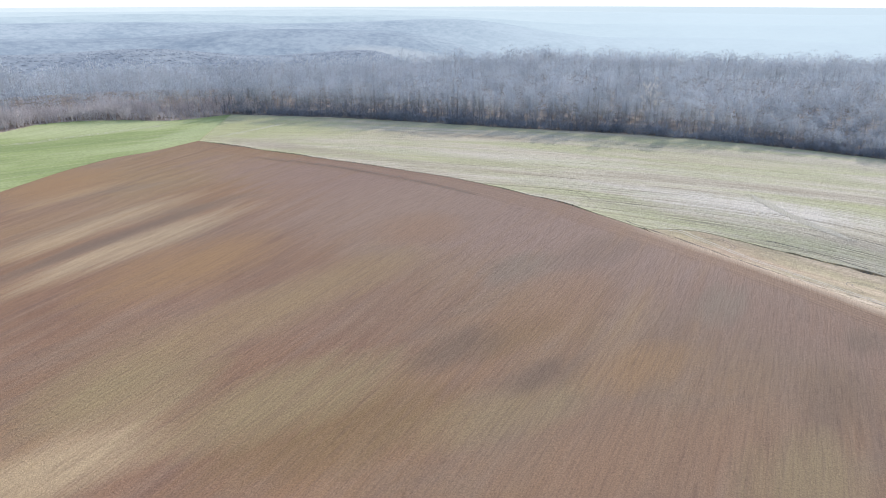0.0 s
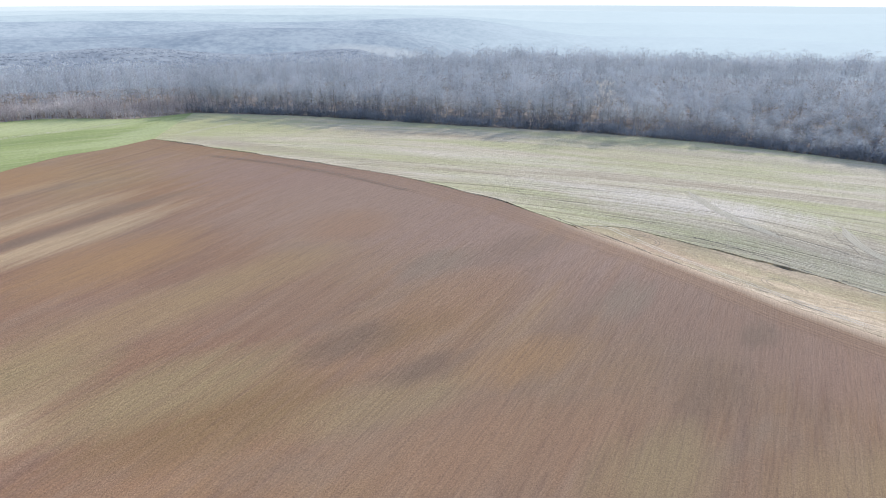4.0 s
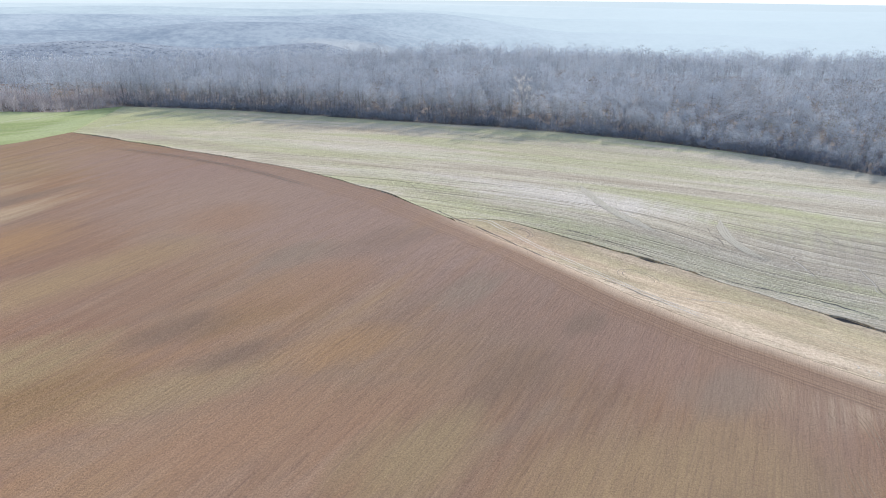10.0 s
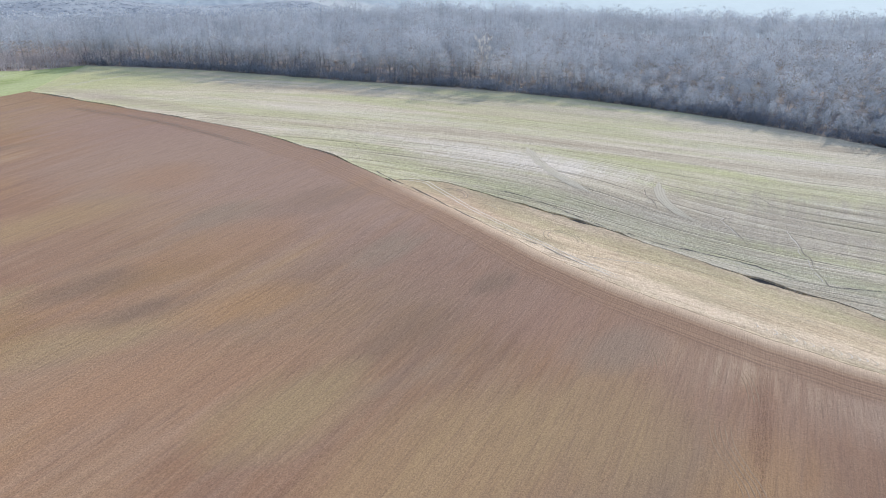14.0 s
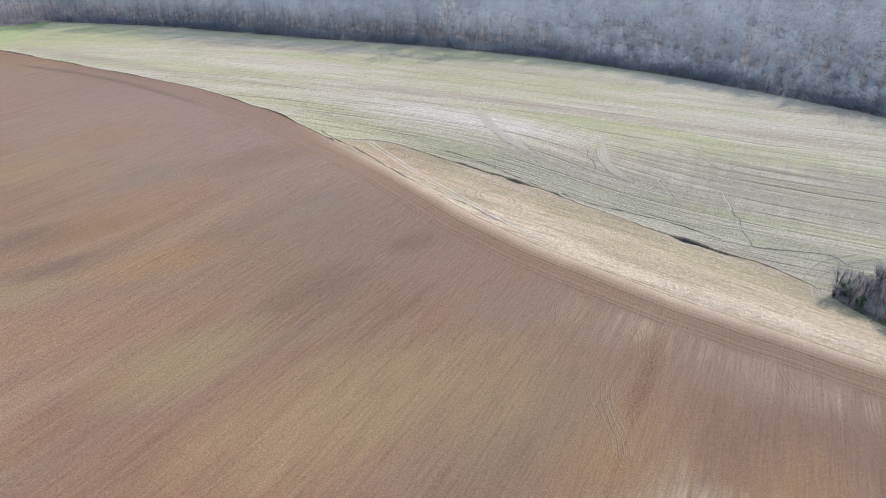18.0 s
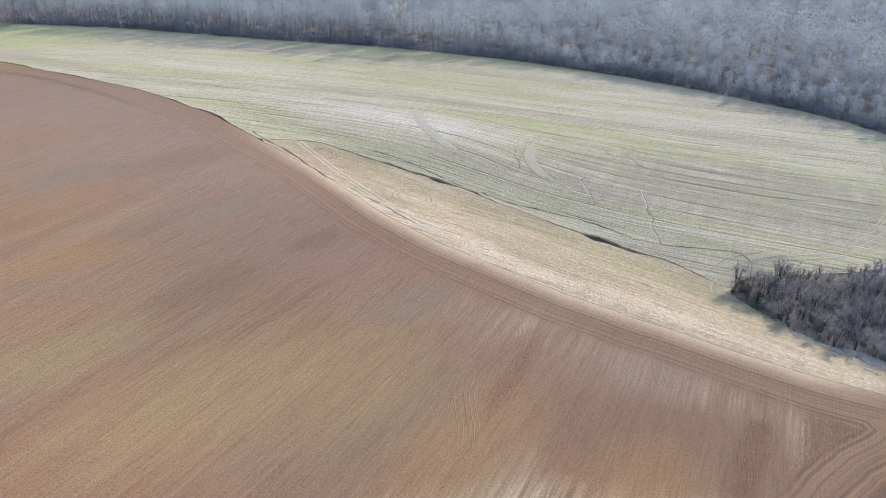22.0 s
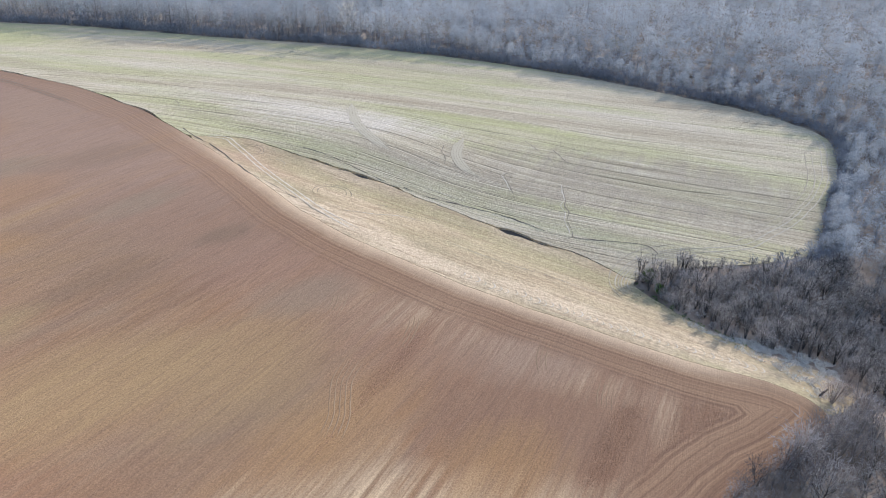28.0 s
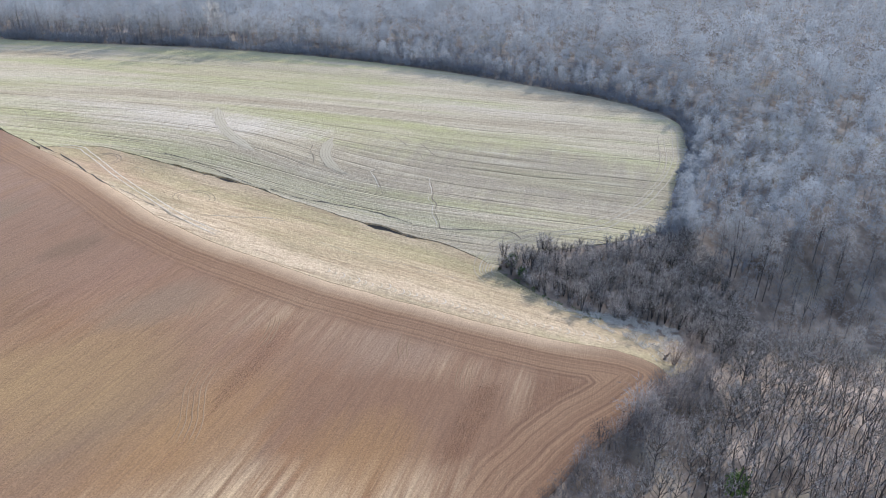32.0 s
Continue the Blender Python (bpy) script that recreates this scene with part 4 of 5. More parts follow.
corner_tree = copy_thing(models[0], Matrix.Translation((205.7, 66.4, float(land(205.7, 66.4)) - 0.2)) @ Matrix.Rotation(1.1, 4, "Z") @ Matrix.Scale(1.45, 4))
tagged(corner_tree, "large dark spreading bare tree at the wood's corner")

# ---- thicket between the fields ----
bush_kinds = [vase_tree(60, 6.8, 7, 8, 7, 0.045, 0.75), bare_bush(61, 5.4, 9, 70, 0.065, 0.7), bare_bush(62, 4.2, 9, 62, 0.065, 0.6), bare_bush(63, 3.0, 9, 50, 0.065, 0.55)]
bushes = []
for k, (st, tw) in enumerate(bush_kinds):
    b = new("bush")
    part("branch_frame", st, MAT["bark"], b)
    part("crown", tw, MAT["twig_dark"], b, "dense grey leafless twigs")
    bushes.append(tagged(b, ("tall thin-stemmed leafless shrub in the thicket", "dense tangled bare shrub of the thicket", "dense rounded leafless shrub in the thicket", "low bare shrub at the thicket's edge")[k], "bush", "shrubs of the thicket"))
thicket_outline = np.vstack([thick_back[:-1], thick_front[:-1], [(205.5, 88.5), (212, 82), (228, 86), (228, 126)]])
p = spread_points(168, 230, 82, 132, 2.1, 21)
p = p[inside(thicket_outline, p[:, 0], p[:, 1])]
p = p[np.minimum(distance(thick_back, p) * 2, distance(thick_front, p)) > 0.8]
p = p[(p[:, 0] < 188) | (distance(thick_front, p) > 3.2)]
rng = np.random.default_rng(8)
used = 0
for x, y in p:
    m = Matrix.Translation((x, y, float(land(x, y)) - 0.2)) @ Matrix.Rotation(rng.uniform(0, 6.28), 4, "Z")
    deep = min(1.0, max(0.0, (x - 172) / 30))
    if rng.uniform() < 0.04 + 0.14 * deep and float(distance(thick_back, np.array([[x, y]]))[0]) > 7:
        copy_thing(models[int(rng.choice((2, 5)))], m @ Matrix.Scale(rng.uniform(0.42, 0.58) + 0.2 * deep, 4))
        continue
    rear = float(distance(thick_back, np.array([[x, y]]))[0]) < 5 and x > 187
    m = m @ Matrix.Scale(rng.uniform(0.75, 1.15) * (0.62 if rear else 1), 4)
    if used < 4:
        bushes[used].matrix_basis = m
    else:
        copy_thing(bushes[int(rng.choice(4, p=(0.32, 0.32, 0.24, 0.12)))], m)
    used += 1

# ---- woods: past counting ----
def woodland(name, pts, lod, label, seed, tone="woods"):
    rng = np.random.default_rng(seed)
    protos = WOOD_SHAPES[lod]
    n = len(pts)
    places = np.column_stack([pts, land(pts[:, 0], pts[:, 1]) - 0.2])
    turns, sizes, kinds = rng.uniform(0, 6.28, n), rng.uniform(0.68, 1.16, n), rng.integers(0, len(protos), n)
    young = step(pts[:, 0], 105, 175) * step(pts[:, 1], 118, 128) * (1 - step(distance(wood, pts), 6, 60))      # lower growth along the hollow's far end
    sizes = sizes * (1 - 0.5 * young) * (1 - 0.3 * (1 - step(pts[:, 1], 85, 125)) * step(pts[:, 0], 150, 180))
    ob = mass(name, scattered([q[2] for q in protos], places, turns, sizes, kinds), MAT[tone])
    mass("trunk_rows", scattered([joined((q[0], q[1])) for q in protos], places, turns, sizes, kinds), MAT["bark" if tone == "woods_shaded" else "bark_woods"], ob)
    return tagged(ob, label, "woodland", kind="stuff")


def wood_shape(lod, k):
    h = (16.5, 18, 15, 17, 19)[k]
    if lod == 0:
        return wood_tree(200 + k, h, h * 0.22, 8, 780, 0.105, 0.78, 3, 11, 0.0082)
    if lod == 1:
        return wood_tree(300 + k, h, h * 0.24, 4, 420, 0.2, 0.8, 3, 9)
    if lod == 2:
        return wood_tree(400 + k, h, h * 0.26, 2, 230, 0.24, 0.9, 3, 9)
    if lod == 4:
        return wood_tree(600 + k, h * 0.92, h * 0.15, 12, 420, 0.06, 0.9, 4, 14, 0.0105, 0.5)
    return wood_tree(500 + k, h, h * 0.28, 1, 150, 0.30, 1.1, 3, 7)


WOOD_SHAPES = {lod: [wood_shape(lod, k) for k in range(5)] for lod in range(5)}


def wooded_sector(p):
    """The wooded sector beyond the fields."""
    a0 = np.degrees(np.arctan2(p[:, 0], p[:, 1]))
    a1 = np.degrees(np.arctan2(p[:, 0] - 130, p[:, 1] + 20))
    return (a0 > -38) & (a1 < 52) & (p[:, 1] > -20)


p = spread_points(-460, 600, 0, 680, 6.3, 31)
p = p[wooded_sector(p)]
p = p[open_land(p, 1.6)]
p = p[~inside(thicket_outline, p[:, 0], p[:, 1])]
own = (np.hypot(p[:, 0] - 190, p[:, 1] - 55) < NEAR_RADIUS + 1.5) & (p[:, 1] < 85 + 0.12 * (p[:, 0] - 205))
p = p[~own & ((distance(hedge, p) > 11) | (p[:, 0] > -112))]
q = spread_points(105, 330, 110, 330, 5.6, 36)        # the low young growth stands closer
d = distance(wood, q)
p = np.vstack([p, q[(d > 2) & (d < 42) & (step(q[:, 0], 105, 175) > 0.4) & open_land(q, 1.6) & ~inside(thicket_outline, q[:, 0], q[:, 1])]])
far = np.hypot(p[:, 0] - 60, p[:, 1] + 10)
keep = far < valley_start(p[:, 0], p[:, 1]) + 65
p, far = p[keep], far[keep]
depth = distance(wood, p)
east = (p[:, 0] > 205) & (p[:, 1] < 200)
first = (depth < 26) | (east & (far < 330))
second = ~first & (far < 385)
third = ~first & ~second & (far < 480)
last = ~first & ~second & ~third
q = spread_points(-112, 275, 115, 372, 4.2, 35)
d = distance(wood, q)
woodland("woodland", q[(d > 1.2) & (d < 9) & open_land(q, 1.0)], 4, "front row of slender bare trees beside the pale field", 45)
# trees by the ravine take the darker tones with shade painted in
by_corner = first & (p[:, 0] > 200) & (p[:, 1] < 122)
woodland("woodland", p[by_corner], 0, "leafless wood in the ravine by the field's corner, shade painted into its colour", 46, "woods_shaded")
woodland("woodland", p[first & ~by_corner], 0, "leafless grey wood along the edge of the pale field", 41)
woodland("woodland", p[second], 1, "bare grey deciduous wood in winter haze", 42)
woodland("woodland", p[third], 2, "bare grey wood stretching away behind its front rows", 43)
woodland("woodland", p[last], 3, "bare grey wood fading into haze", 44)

# scrub along the green field, and undergrowth at the foot of the woods
def scrub(name, pts, height, material, label, seed, twigs=9, twig_w=0.13):
    rng = np.random.default_rng(seed)
    protos = [joined(bare_bush(seed + k, height, 6, twigs, twig_w, 1.2 if twig_w > 0.1 else 0.9)) for k in range(4)]
    n = len(pts)
    places = np.column_stack([pts, land(pts[:, 0], pts[:, 1]) - 0.2])
    swell = np.array([1 + 0.8 * noise.noise((x / 14, y / 14, seed * 0.7)) for x, y in pts])
    ob = mass(name, scattered(protos, places, rng.uniform(0, 6.28, n), rng.uniform(0.4, 1.0, n) ** 0.8 * 1.2 * swell, rng.integers(0, 4, n)), material)
    return tagged(ob, label, "undergrowth", kind="stuff")


p = spread_points(-112, 275, 115, 372, 4.6, 53)
d = distance(wood, p)
p = p[(d > 2) & (d < 30) & open_land(p, 1.2)]
scrub("understory", p, 5.0, MAT["undergrowth"], "bare saplings among the wood's front rows", 73, 13)
p = spread_points(-112, 275, 115, 372, 2.3, 56)
d = distance(wood, p)
p = p[(d > 0.5) & (d < 3.6) & open_land(p, 0.5)]
scrub("edge_scrub", p, 4.0, MAT["undergrowth"], "dense dark scrub under the wood's edge", 75, 20)
p = spread_points(140, 203, 5, 76, 2.0, 54)
d = distance(edge, p)
p = p[(d > 0.2) & (d < 8.5) & open_land(p, 0.15)]
k_far = int(np.argmin(np.hypot(*(edge - np.array((152, 10.0))).T)))
rim = edge[k_corner + 3 : k_far]
p = np.vstack([p, rim + np.random.default_rng(55).normal(0, 0.5, rim.shape)])
scrub("fringe_scrub", p, 5.2, MAT["scrub"], "pinkish bare scrub fringing the wood's edge", 74, 26, 0.085)
p = spread_points(-330, -95, 220, 372, 2.8, 51)
d = distance(hedge, p)
p = p[(d > 1.0) & (d < 30) & open_land(p, 0.8)]
scrub("scrub_belt", p, 6.4, MAT["scrub_pale"], "belt of pinkish bare scrub beside the green field", 71)
p = spread_points(-110, 270, 120, 355, 1.75, 52)
d = distance(wood, p)
p = p[(d > 0.4) & (d < 5.5) & open_land(p, 0.3)]
scrub("undergrowth", p, 3.0, MAT["undergrowth"], "low dark undergrowth at the foot of the wood", 72)


# ---- woods on the hills ----
def crowns(k, count, size, seed):
    """Low-poly tree crowns over a range of hills."""
    rng = np.random.default_rng(seed)
    a, b = HILL_RANGES[k][0] + 60, HILL_RANGES[k][1] + 60
    r, th = np.sqrt(rng.uniform(a * a, b * b, count)), np.radians(rng.uniform(-44, (8, 16, 52)[k], count))
    x, y = 60 + r * np.sin(th), -10 + r * np.cos(th)
    protos = []
    for q in range(3):
        g = np.random.default_rng(900 + q)
        u = np.array([(math.cos(w) * c, math.sin(w) * c, z) for z, c, o in ((0.0, 0.75, 0.0), (0.55, 1.0, 0.6)) for w in np.arange(5) * 1.2566 + o] + [(0, 0, 1.15)])
        u = u * g.uniform(0.8, 1.2, u.shape) * size * (1, 1, 0.55)
        f = [(i, (i + 1) % 5, 5 + i) for i in range(5)] + [((i + 1) % 5, 5 + (i + 1) % 5, 5 + i) for i in range(5)] + [(5 + i, 5 + (i + 1) % 5, 10) for i in range(5)]
        protos.append((u, np.array(f)))
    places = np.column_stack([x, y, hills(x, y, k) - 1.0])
    # crowns share the range's glow of painted haze
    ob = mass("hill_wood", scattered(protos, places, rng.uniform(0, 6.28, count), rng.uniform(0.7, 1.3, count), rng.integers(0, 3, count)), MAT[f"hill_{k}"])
    return tagged(ob, "leafless woods covering the distant hills", "woodland", kind="stuff")


crowns(0, 7000, 2.4, 1)


# ---- wheel tracks, rills and clods on the fields ----
def ribbon(line, width, lift=0.065, crown_=0.01):
    """A strip that follows the land, slightly raised along its middle."""
    w = np.broadcast_to(width, len(line)).astype(float)
    rows = [(shifted(line, w * q), lift + dz) for q, dz in ((0.5, -0.015), (0.3, crown_ * 0.6), (0, crown_), (-0.3, crown_ * 0.6), (-0.5, -0.015))]
    v = np.stack([np.column_stack([r, land(r[:, 0], r[:, 1]) + dz]) for r, dz in rows], 1).reshape(-1, 3)
    k = (np.arange(len(line) - 1)[:, None] * 5 + np.arange(4)[None]).ravel()
    f = np.vstack([np.column_stack([k, k + 5, k + 6]), np.column_stack([k, k + 6, k + 1])])
    return v, f


def wheel_track(points, ruts, gauge, width, material, label, wobble=0.2, seed=0, gap=1.2, bed_width=0.0, lift=0.065):
    """One pass of a tractor: parallel ruts."""
    track = new("wheel_track")
    line = curve(points, gap, wobble, seed)
    if bed_width:
        w = bed_width * np.array([0.9 + 0.35 * noise.noise((x * 0.4, y * 0.4, seed + 9.0)) for x, y in line])
        part("worn_bed", ribbon(line, w * np.clip(np.minimum(np.arange(len(line)), np.arange(len(line))[::-1]) / 5, 0.15, 1), 0.05, 0.0), MAT["rut_bed"], track)
    for k in range(ruts):
        off = (k - (ruts - 1) / 2) * gauge
        w = width * np.array([0.75 + 0.5 * noise.noise((x * 0.3, y * 0.3, seed + k * 3.0)) for x, y in line])
        taper = np.clip(np.minimum(np.arange(len(line)), np.arange(len(line))[::-1]) / 3, 0.1, 1)
        part("rut", ribbon(shifted(line, off), np.maximum(w, 0.12) * taper, lift), material, track)
    return tagged(track, label, "wheel track", "wheel tracks on the fields")


def ring(cx, cy, r, a0, a1, squash=1.0):
    return [(cx + r * math.cos(radians(a)), cy + r * squash * math.sin(radians(a))) for a in np.linspace(a0, a1, 9)]


wheel_track([(59, 179), (65.7, 178.2), (68.6, 175.2), (74.1, 167.3), (78.4, 160.9), (88.2, 146.9), (95, 137.9), (101, 130.7), (109, 123)], 2, 1.5, 0.42, MAT["rut_pale"], "pair of pale wheel ruts through dry grass", 0.15, 1, lift=0.05)
wheel_track([(99.9, 212.3), (101, 203.4), (102.7, 195.6), (105.4, 188.4), (109.4, 180.8), (113.8, 174.6)], 5, 0.85, 0.13, MAT["rut"], "curving tracks of a turning tractor in the crop", 0.1, 2, bed_width=3.6)
wheel_track([(137, 186.4), (134.5, 177.4), (134.2, 170.4), (136.3, 163.2), (140, 159)], 5, 0.8, 0.13, MAT["rut"], "curving tracks of a turning tractor in the crop", 0.1, 3, bed_width=3.4)
wheel_track([(40.7, 209.2), (43.4, 205.8), (45.6, 200.4)], 1, 1, 0.3, MAT["rut_dark"], "short hooked wheel mark in the crop", 0.1, 12, 0.7)
wheel_track([(246, 221), (257, 209), (258.5, 200), (252, 183), (243, 166.5), (229, 150), (214, 137), (203, 129.5), (188, 126.5)], 2, 1.7, 0.36, MAT["rut_worn"], "two pale wheel ruts round the end of the field", 0.3, 4)
wheel_track([(190, 127), (178, 123.5), (171, 118), (168.5, 112.5), (170, 108.5)], 5, 0.7, 0.3, MAT["rut_worn"], "sandy wheel tracks curving round the thicket's tip", 0.2, 10, 1.0)
wheel_track([(186, 129.5), (175, 126), (168, 119.5), (165.8, 112.5), (167, 106)], 1, 1, 0.3, MAT["rut"], "brown wheel rut curving round the thicket's tip", 0.3, 11, 1.0)
wheel_track([(250, 190), (240, 168), (226, 151), (212, 139.5), (200, 132)], 2, 2.0, 0.4, MAT["rut"], "brown wheel ruts along the end of the field", 0.4, 5)
wheel_track(ring(74.1, 170.7, 3.6, -70, 160, 1.0), 2, 1.0, 0.26, MAT["rut_dark"], "ring of wheel marks pressed into dry grass", 0.3, 6, 0.7)
wheel_track(ring(100.8, 145.7, 4.3, -30, 215, 1.2), 2, 1.2, 0.26, MAT["rut_dark"], "ring of wheel marks pressed into dry grass", 0.3, 7, 0.7)
wheel_track(ring(82.5, 162.3, 3.2, -20, 120, 1.1), 1, 1.0, 0.25, MAT["rut"], "curved wheel mark pressed into dry grass", 0.1, 8, 0.7)
wheel_track([(104, 133.5), (112, 134), (118, 135.5), (124, 134)], 1, 1.0, 0.4, MAT["rut_worn"], "pale scraped line across dry grass", 0.3, 9)

wheel_track([(-183.8, 277.6), (-172.4, 282.5), (-166.4, 289), (-152.2, 300.2), (-129.7, 320.6)], 2, 1.9, 0.4, MAT["rut_pale"], "pale wheel path through the green crop", 0.2, 13, 2.0)
wheel_track([(-98, 292.2), (-91.7, 300.1), (-84, 309.8), (-73.7, 322.4)], 2, 1.6, 0.5, MAT["rut_pale"], "pale path between the green and the thin crop", 0.2, 14, 2.0)
wheel_track([(-71.9, 253.9), (-42.9, 239.1), (-15, 221.8), (11.1, 202.1)], 2, 1.6, 0.3, MAT["rut_dark"], "thin wheel ruts along the crop's edge", 0.3, 15, 2.0)

# turning marks at the heads of the furrows
for k, (pts, ruts) in enumerate([([(108.5, 97), (108, 92), (107, 88)], 4), ([(112.5, 76), (111, 70), (111.2, 62), (110.5, 57)], 5), ([(122.5, 91), (122, 86), (120, 80)], 3), ([(118.5, 91.5), (117.4, 89), (118.6, 86.5)], 2), ([(146.6, 86), (145, 80), (144.6, 76)], 3), ([(156.5, 77), (154.5, 72), (153.5, 68)], 4)]):
    wheel_track(pts, ruts, 0.8, 0.24, MAT["smear"], "faint turning marks in ploughed soil", 0.25, 20 + k, 0.9, lift=0.024)

# tread marks beside the ploughed field
tread = new("wheel_track")
line = shifted(curve([(132, 106.5), (144, 100.5), (155, 95.6), (166, 90.6), (177, 86.6), (188, 84.2)], 1.5), 0.6)
rng = np.random.default_rng(17)
for k, (x, y) in enumerate(line):
    side, grow = rng.uniform(-0.6, 0.6), rng.uniform(0.7, 1.3)
    c0, c1 = np.array([0.42, 0.9]), np.array([0.9, -0.42])
    pts = [np.array([x, y]) + c0 * (side + q * grow) + c1 * 0.7 * grow * (1 - (q / 1.1) ** 2) for q in (-1.1, -0.5, 0.2, 0.8, 1.3)]
    part("lug_mark", ribbon(np.array(pts), np.array([0.06, 0.22, 0.3, 0.22, 0.06]) * rng.uniform(0.6, 1.2)), MAT["rut_bed" if k % 2 else "rut_pale"], tread)
tagged(tread, "row of curved tread marks in sandy grass", "wheel track", "wheel tracks on the fields")


def rill(points, width, material, label, seed):
    ob = new("erosion_rill")
    line = curve(points, 0.9, 0.4, seed)
    w = width * 0.72 * np.array([max(0.15, 0.6 + 1.1 * noise.noise((x * 0.25, y * 0.25, seed))) for x, y in line])
    part("channel", ribbon(line, w, 0.065, 0.0), material, ob)
    return tagged(ob, label, "rill", "rills washed into the crop")


rill([(148.4, 162.2), (147, 160.7), (147.8, 156.1), (148.4, 151.5), (148.5, 148)], 0.6, MAT["rut_dark"], "dark-edged rill washed through the crop", 12)
rill([(147.6, 162), (146.2, 160.5), (147.1, 156), (147.7, 151.5)], 0.45, MAT["rut_pale"], "pale rill washed down through the crop", 11)
rill([(163.8, 159.2), (162.6, 154.9), (162.5, 148.7), (161.2, 144.9), (162, 142.3), (160.9, 137.8), (161.4, 134.6), (161.1, 131.4)], 0.55, MAT["rut_dark"], "dark rill washed down through the crop", 17)
rill([(162.8, 157), (161.9, 152), (161.7, 148), (160.4, 144.9), (161.2, 142), (160.1, 138), (160.5, 133)], 0.38, MAT["rut_pale"], "pale rill washed down through the crop", 18)
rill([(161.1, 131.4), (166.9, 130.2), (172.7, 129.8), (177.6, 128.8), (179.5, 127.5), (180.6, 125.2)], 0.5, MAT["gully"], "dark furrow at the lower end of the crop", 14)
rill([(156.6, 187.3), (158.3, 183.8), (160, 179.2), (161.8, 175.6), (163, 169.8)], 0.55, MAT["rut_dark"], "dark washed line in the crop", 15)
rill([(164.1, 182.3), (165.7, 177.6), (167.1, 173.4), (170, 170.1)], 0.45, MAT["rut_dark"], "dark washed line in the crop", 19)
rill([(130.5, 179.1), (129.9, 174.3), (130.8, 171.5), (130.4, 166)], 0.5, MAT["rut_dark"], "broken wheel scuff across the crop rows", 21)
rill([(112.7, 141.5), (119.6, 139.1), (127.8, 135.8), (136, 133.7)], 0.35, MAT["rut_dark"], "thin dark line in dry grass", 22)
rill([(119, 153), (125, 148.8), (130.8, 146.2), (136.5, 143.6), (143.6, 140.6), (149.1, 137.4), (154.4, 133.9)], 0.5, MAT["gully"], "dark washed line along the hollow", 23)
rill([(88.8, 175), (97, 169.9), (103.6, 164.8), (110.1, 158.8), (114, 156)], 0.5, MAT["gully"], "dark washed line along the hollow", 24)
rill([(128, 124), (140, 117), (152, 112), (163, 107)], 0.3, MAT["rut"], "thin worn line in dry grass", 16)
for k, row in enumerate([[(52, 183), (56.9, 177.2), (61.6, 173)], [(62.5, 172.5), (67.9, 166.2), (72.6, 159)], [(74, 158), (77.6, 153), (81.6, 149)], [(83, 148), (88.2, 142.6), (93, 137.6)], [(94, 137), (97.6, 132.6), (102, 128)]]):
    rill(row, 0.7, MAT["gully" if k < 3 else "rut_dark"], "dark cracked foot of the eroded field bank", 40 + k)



def clods(name, outline, count, size, label, seed):
    """Rough lumps turned up by the plough."""
    rng = np.random.default_rng(seed)
    lo, hi = np.min(outline, 0), np.max(outline, 0)
    q = rng.uniform(lo, hi, (count * (5 if name == "clod_patch" else 60), 2))
    q = q[inside(np.array(outline, float), q[:, 0], q[:, 1])][:count]
    q = q + rng.normal(0, 0.45 if name == "clod_patch" else 0.25, q.shape)
    base = np.array([(1, 0, 0), (-0.5, 0.87, 0), (-0.5, -0.87, 0), (0.2, 0.1, 0.9), (-0.4, 0.1, 0.6)])
    protos = []
    for _ in range(5):
        protos.append((base * rng.uniform(0.5, 1.5, base.shape) * size * (1, 1, 0.7), np.array([(0, 1, 3), (1, 4, 3), (1, 2, 4), (2, 0, 3), (2, 3, 4)])))
    places = np.column_stack([q, land(q[:, 0], q[:, 1]) - 0.02])
    n = len(q)
    ob = mass(name, scattered(protos, places, rng.uniform(0, 6.28, n), rng.uniform(0.5, 1.4, n), rng.integers(0, 5, n)), MAT["clod"])
    return tagged(ob, label, "soil clods", kind="stuff")


clods("clod_patch", [(127.5, 92), (122, 84), (119, 77), (115, 70.5), (114, 65), (118, 69.5), (123, 81)], 4200, 0.095, "dark patch of rough clods in the ploughed field", 1)
clods("clod_patch", [(156, 69), (161, 70), (155.5, 60), (150, 53), (146, 51), (151, 61)], 5200, 0.095, "dark patch of rough clods in the ploughed field", 2)
clods("clod_patch", [(167, 71.5), (177, 70.5), (170, 66), (161, 59.5), (163.5, 65)], 3200, 0.095, "dark patch of rough clods near the wood", 3)
for k, row in enumerate([[(107, 89.5), (99.5, 78.5), (95, 70), (89, 57)], [(115.5, 67), (112.5, 61), (107, 50)]]):
    line = curve(row, 1.0, 0.15, 60 + k)
    clods("clod_row", np.vstack([shifted(line, 0.2), shifted(line, -0.2)[::-1]]), 320, 0.095, "dark row of clods along one furrow", 4 + k)

# ---- by the field's corner ----
def tufts(name, pts, height, material, label, seed):
    rng = np.random.default_rng(seed)
    n = len(pts)
    blades = 7
    o = np.repeat(np.column_stack([pts, bed(pts[:, 0], pts[:, 1])]), blades, 0) + rng.normal(0, 0.12, (n * blades, 3)) * (1, 1, 0)
    way = rng.normal(0, 0.9, (n * blades, 3)) * (1, 1, 0.3) + (0, 0, 0.8)
    v, f = slivers(o, way, rng.uniform(0.5, 1.2, n * blades) * height, 0.16, rng)
    return tagged(mesh_object(name, v, f, material), label, "grass", kind="stuff")


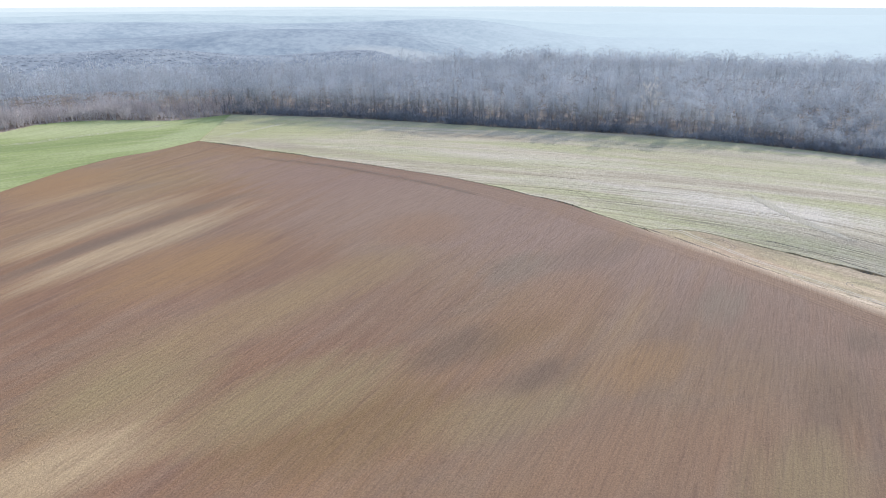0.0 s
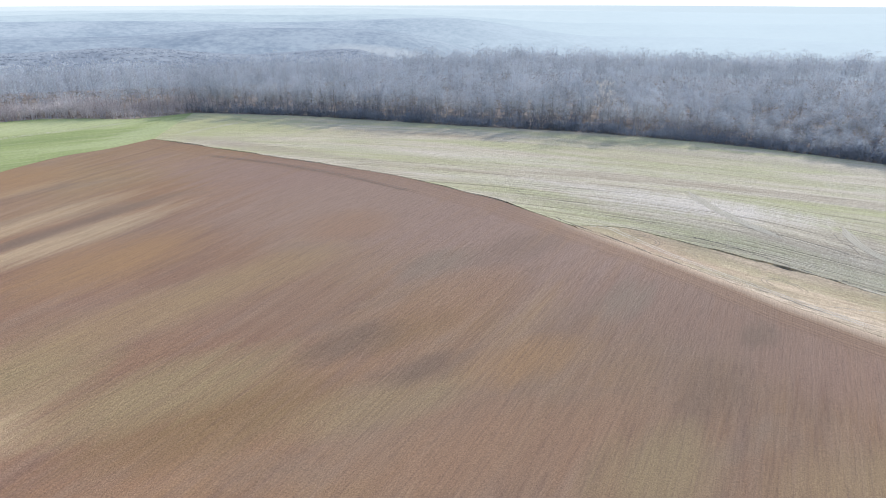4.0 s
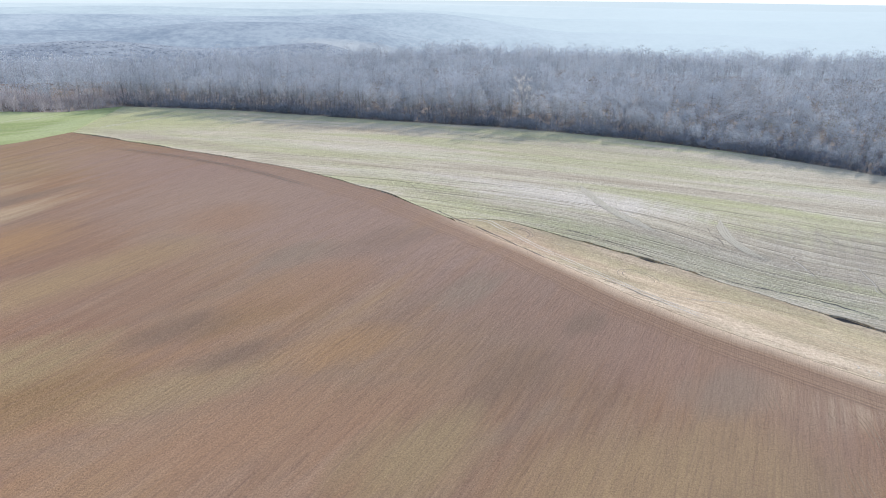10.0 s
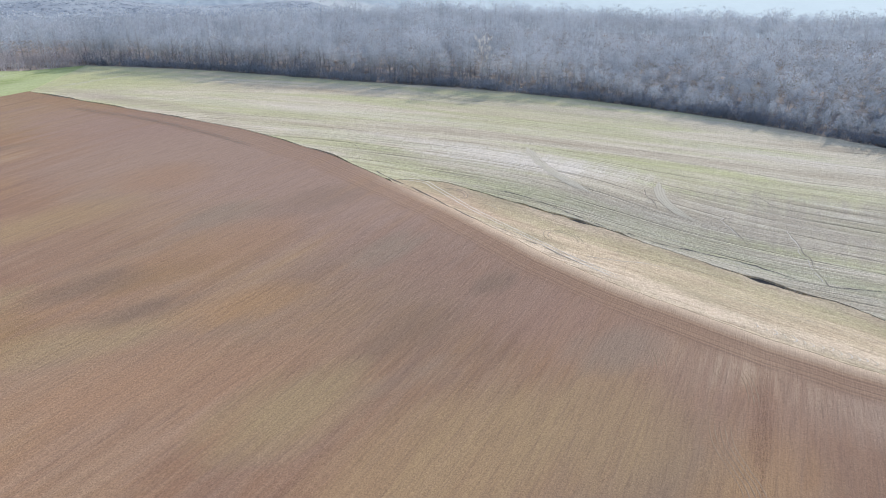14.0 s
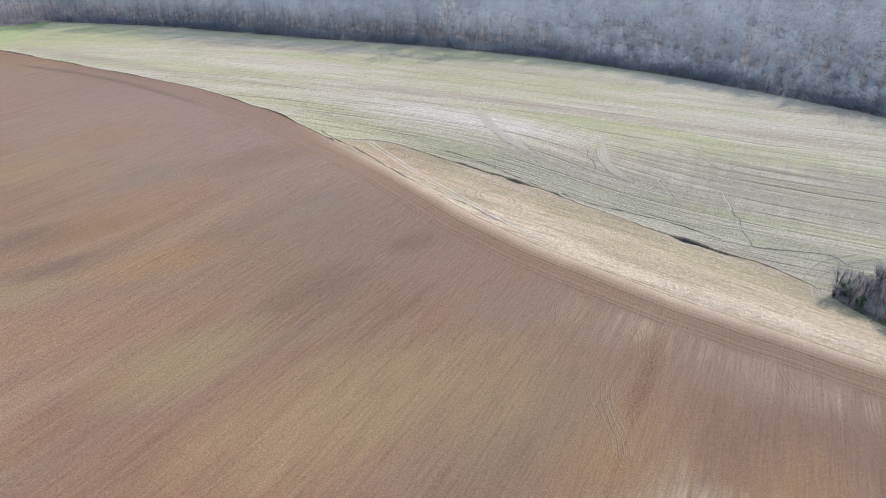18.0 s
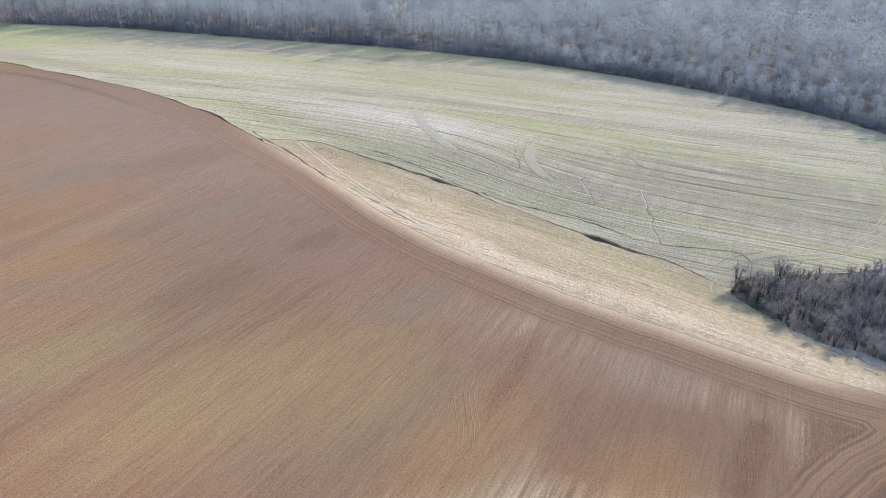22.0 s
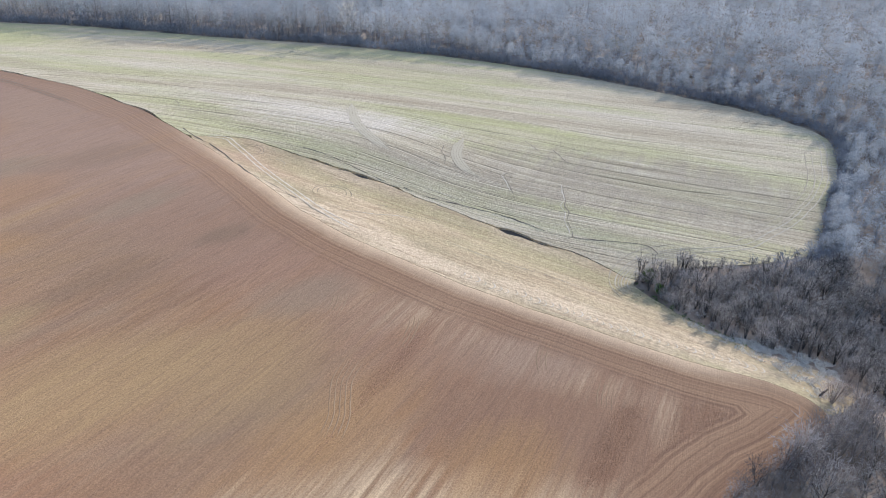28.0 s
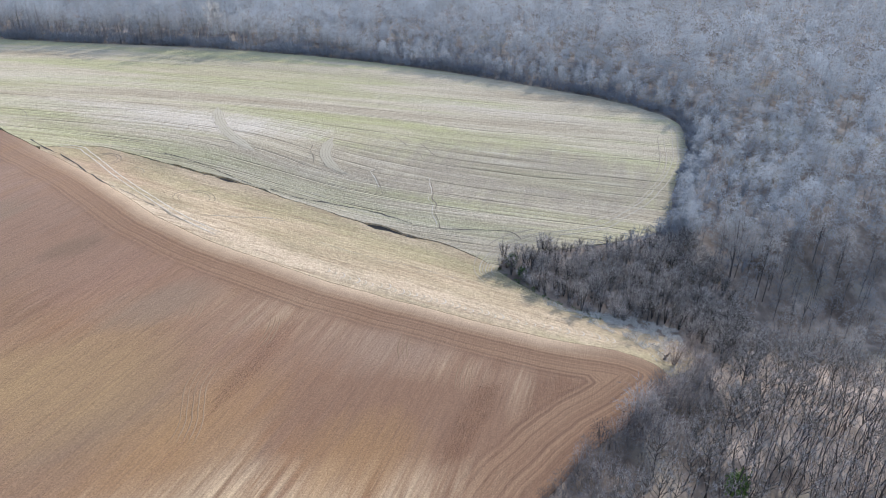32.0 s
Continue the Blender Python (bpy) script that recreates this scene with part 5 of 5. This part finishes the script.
p = spread_points(176, 209, 74, 104, 0.36, 61)
corner = np.array([(179, 101.5), (184, 96.5), (189, 96.5), (197, 95), (206, 90.5), (204, 83), (200, 77), (194, 77.5), (193, 84), (186, 91), (178, 99)], float)
p = p[inside(corner, p[:, 0], p[:, 1]) & ~inside(field_outline, p[:, 0], p[:, 1])]
p = p[np.array([noise.noise((x * 0.5, y * 0.5, 4.0)) for x, y in p]) > -0.08]
tufts("dead_grass", p, 0.8, MAT["dead"], "bleached dead grass at the field's corner", 5)
p = spread_points(168, 190, 92, 118, 0.6, 62)
p = p[(distance(thick_front, p) < 2.0) & (np.array([noise.noise((x * 0.4, y * 0.4, 9.0)) for x, y in p]) > -0.15)]
tufts("ivy_grass", p, 0.5, MAT["ivy"], "dark green grass along the thicket's foot", 6)


def ivy_bush(x, y, r, h, seed, label):
    rng = np.random.default_rng(seed)
    n = 900
    d = rng.normal(size=(n, 3))
    d /= np.linalg.norm(d, axis=1)[:, None]
    lump = np.array([1 + 0.45 * noise.noise(tuple(q * 2.0 + seed)) for q in d])
    o = d * (rng.uniform(0.55, 1.0, n) * lump)[:, None] * (r, r, h * 0.55) + (0, 0, h * 0.5)
    bush = new("ivy_bush")
    bush.location = (x, y, float(land(x, y)) - 0.2)
    stem = joined([tube([(0, 0, -0.4), (a * 0.3, b * 0.3, h * 0.4), (a * 0.6, b * 0.6, h * 0.8)], [0.07, 0.05, 0.02], 4) for a, b in rng.normal(0, r, (6, 2))])
    part("branch_frame", stem, MAT["bark"], bush)
    part("foliage", slivers(o, rng.normal(size=(n, 3)), 0.42, 0.3, rng), MAT["ivy"], bush, "small dark green leaves")
    return tagged(bush, label, "bush")


ivy_bush(175.5, 115.5, 1.6, 3.2, 3, "green ivy-covered shrub at the thicket's tip")
ivy_bush(177.0, 111.5, 1.1, 2.0, 4, "low green shrub at the thicket's foot")
ivy_bush(190.3, 43.9, 1.9, 5.0, 5, "evergreen shrub under the bare trees of the wood")


def dead_branch(x, y, turn, length, seed):
    rng = np.random.default_rng(seed)
    ob = new("fallen_branch")
    ob.matrix_basis = Matrix.Translation((x, y, float(bed(x, y)) + 0.12)) @ Matrix.Rotation(turn, 4, "Z")
    part("stem", tube([(0, 0, 0.05), (length * 0.5, 0.15, 0.2), (length, -0.2, 0.3)], [0.11, 0.08, 0.03], 5), MAT["bark_pale"], ob)
    for k in range(4):
        a = length * (0.25 + 0.17 * k)
        part("branch", tube([(a, 0.05, 0.15), (a + 0.5, rng.normal(0, 0.6), 0.5 + rng.uniform(0, 0.6))], [0.05, 0.012], 4), MAT["bark_pale"], ob)
    return tagged(ob, "bleached fallen branch in dead grass", "branch", "fallen branches by the corner")


for k, (x, y, turn) in enumerate([(194, 88, 0.3), (199, 85.5, 1.2), (197.5, 80, 2.0), (190, 91.5, -0.4), (201, 82, 0.8), (196, 84.5, -0.9)]):
    dead_branch(x, y, turn, 2.6 + 0.4 * (k % 3), 80 + k)

# one pale tree stands out of the far wood
pale_tree = new("tree")
a = bare_tree(777, 18, 0.4, 4.2, 16, 5, 7, 0.14, 1.5)
part("trunk", a[0], MAT["bark_pale"], pale_tree)
part("branch_frame", a[1], MAT["bark_pale"], pale_tree)
part("crown", a[2], MAT["dead"], pale_tree, "whitish leafless crown")
pale_tree.location = (91, 299, float(land(91, 299)) - 0.2)
tagged(pale_tree, "whitish bare tree standing out of the grey wood", "tree")


# brushy shrub and a broken trunk where the field meets the wood
corner_shrub = new("bush")
st, tw = bare_bush(91, 6.2, 14, 80, 0.045, 0.9)
part("branch_frame", st, MAT["bark_brown"], corner_shrub)
part("crown", tw, MAT["twig_pink"], corner_shrub, "pinkish-brown fine twigs")
corner_shrub.location = (197.5, 76.5, float(land(197.5, 76.5)) - 0.2)
tagged(corner_shrub, "pinkish leafless shrub standing in bleached grass", "bush", "shrubs of the field corner")
for k, (x, y, size) in enumerate([(202.0, 79.5, 0.6), (205.5, 84.0, 0.65), (201.0, 73.5, 0.75)]):
    copy_thing(corner_shrub, Matrix.Translation((x, y, float(land(x, y)) - 0.2)) @ Matrix.Rotation(k * 1.3, 4, "Z") @ Matrix.Scale(size, 4))
snag = new("broken_trunk")
snag.location = (196.2, 78.2, float(bed(196.2, 78.2)))
part("stem", tube([(0, 0, -0.3), (0.25, -0.1, 0.9), (0.9, -0.35, 2.0)], [0.3, 0.24, 0.13], 7), MAT["bark"], snag)
part("branch", tube([(0.25, -0.1, 0.9), (-0.4, 0.3, 1.7)], [0.13, 0.04], 5), MAT["bark"], snag)
tagged(snag, "dark broken tree trunk leaning at the field's corner", "tree trunk")
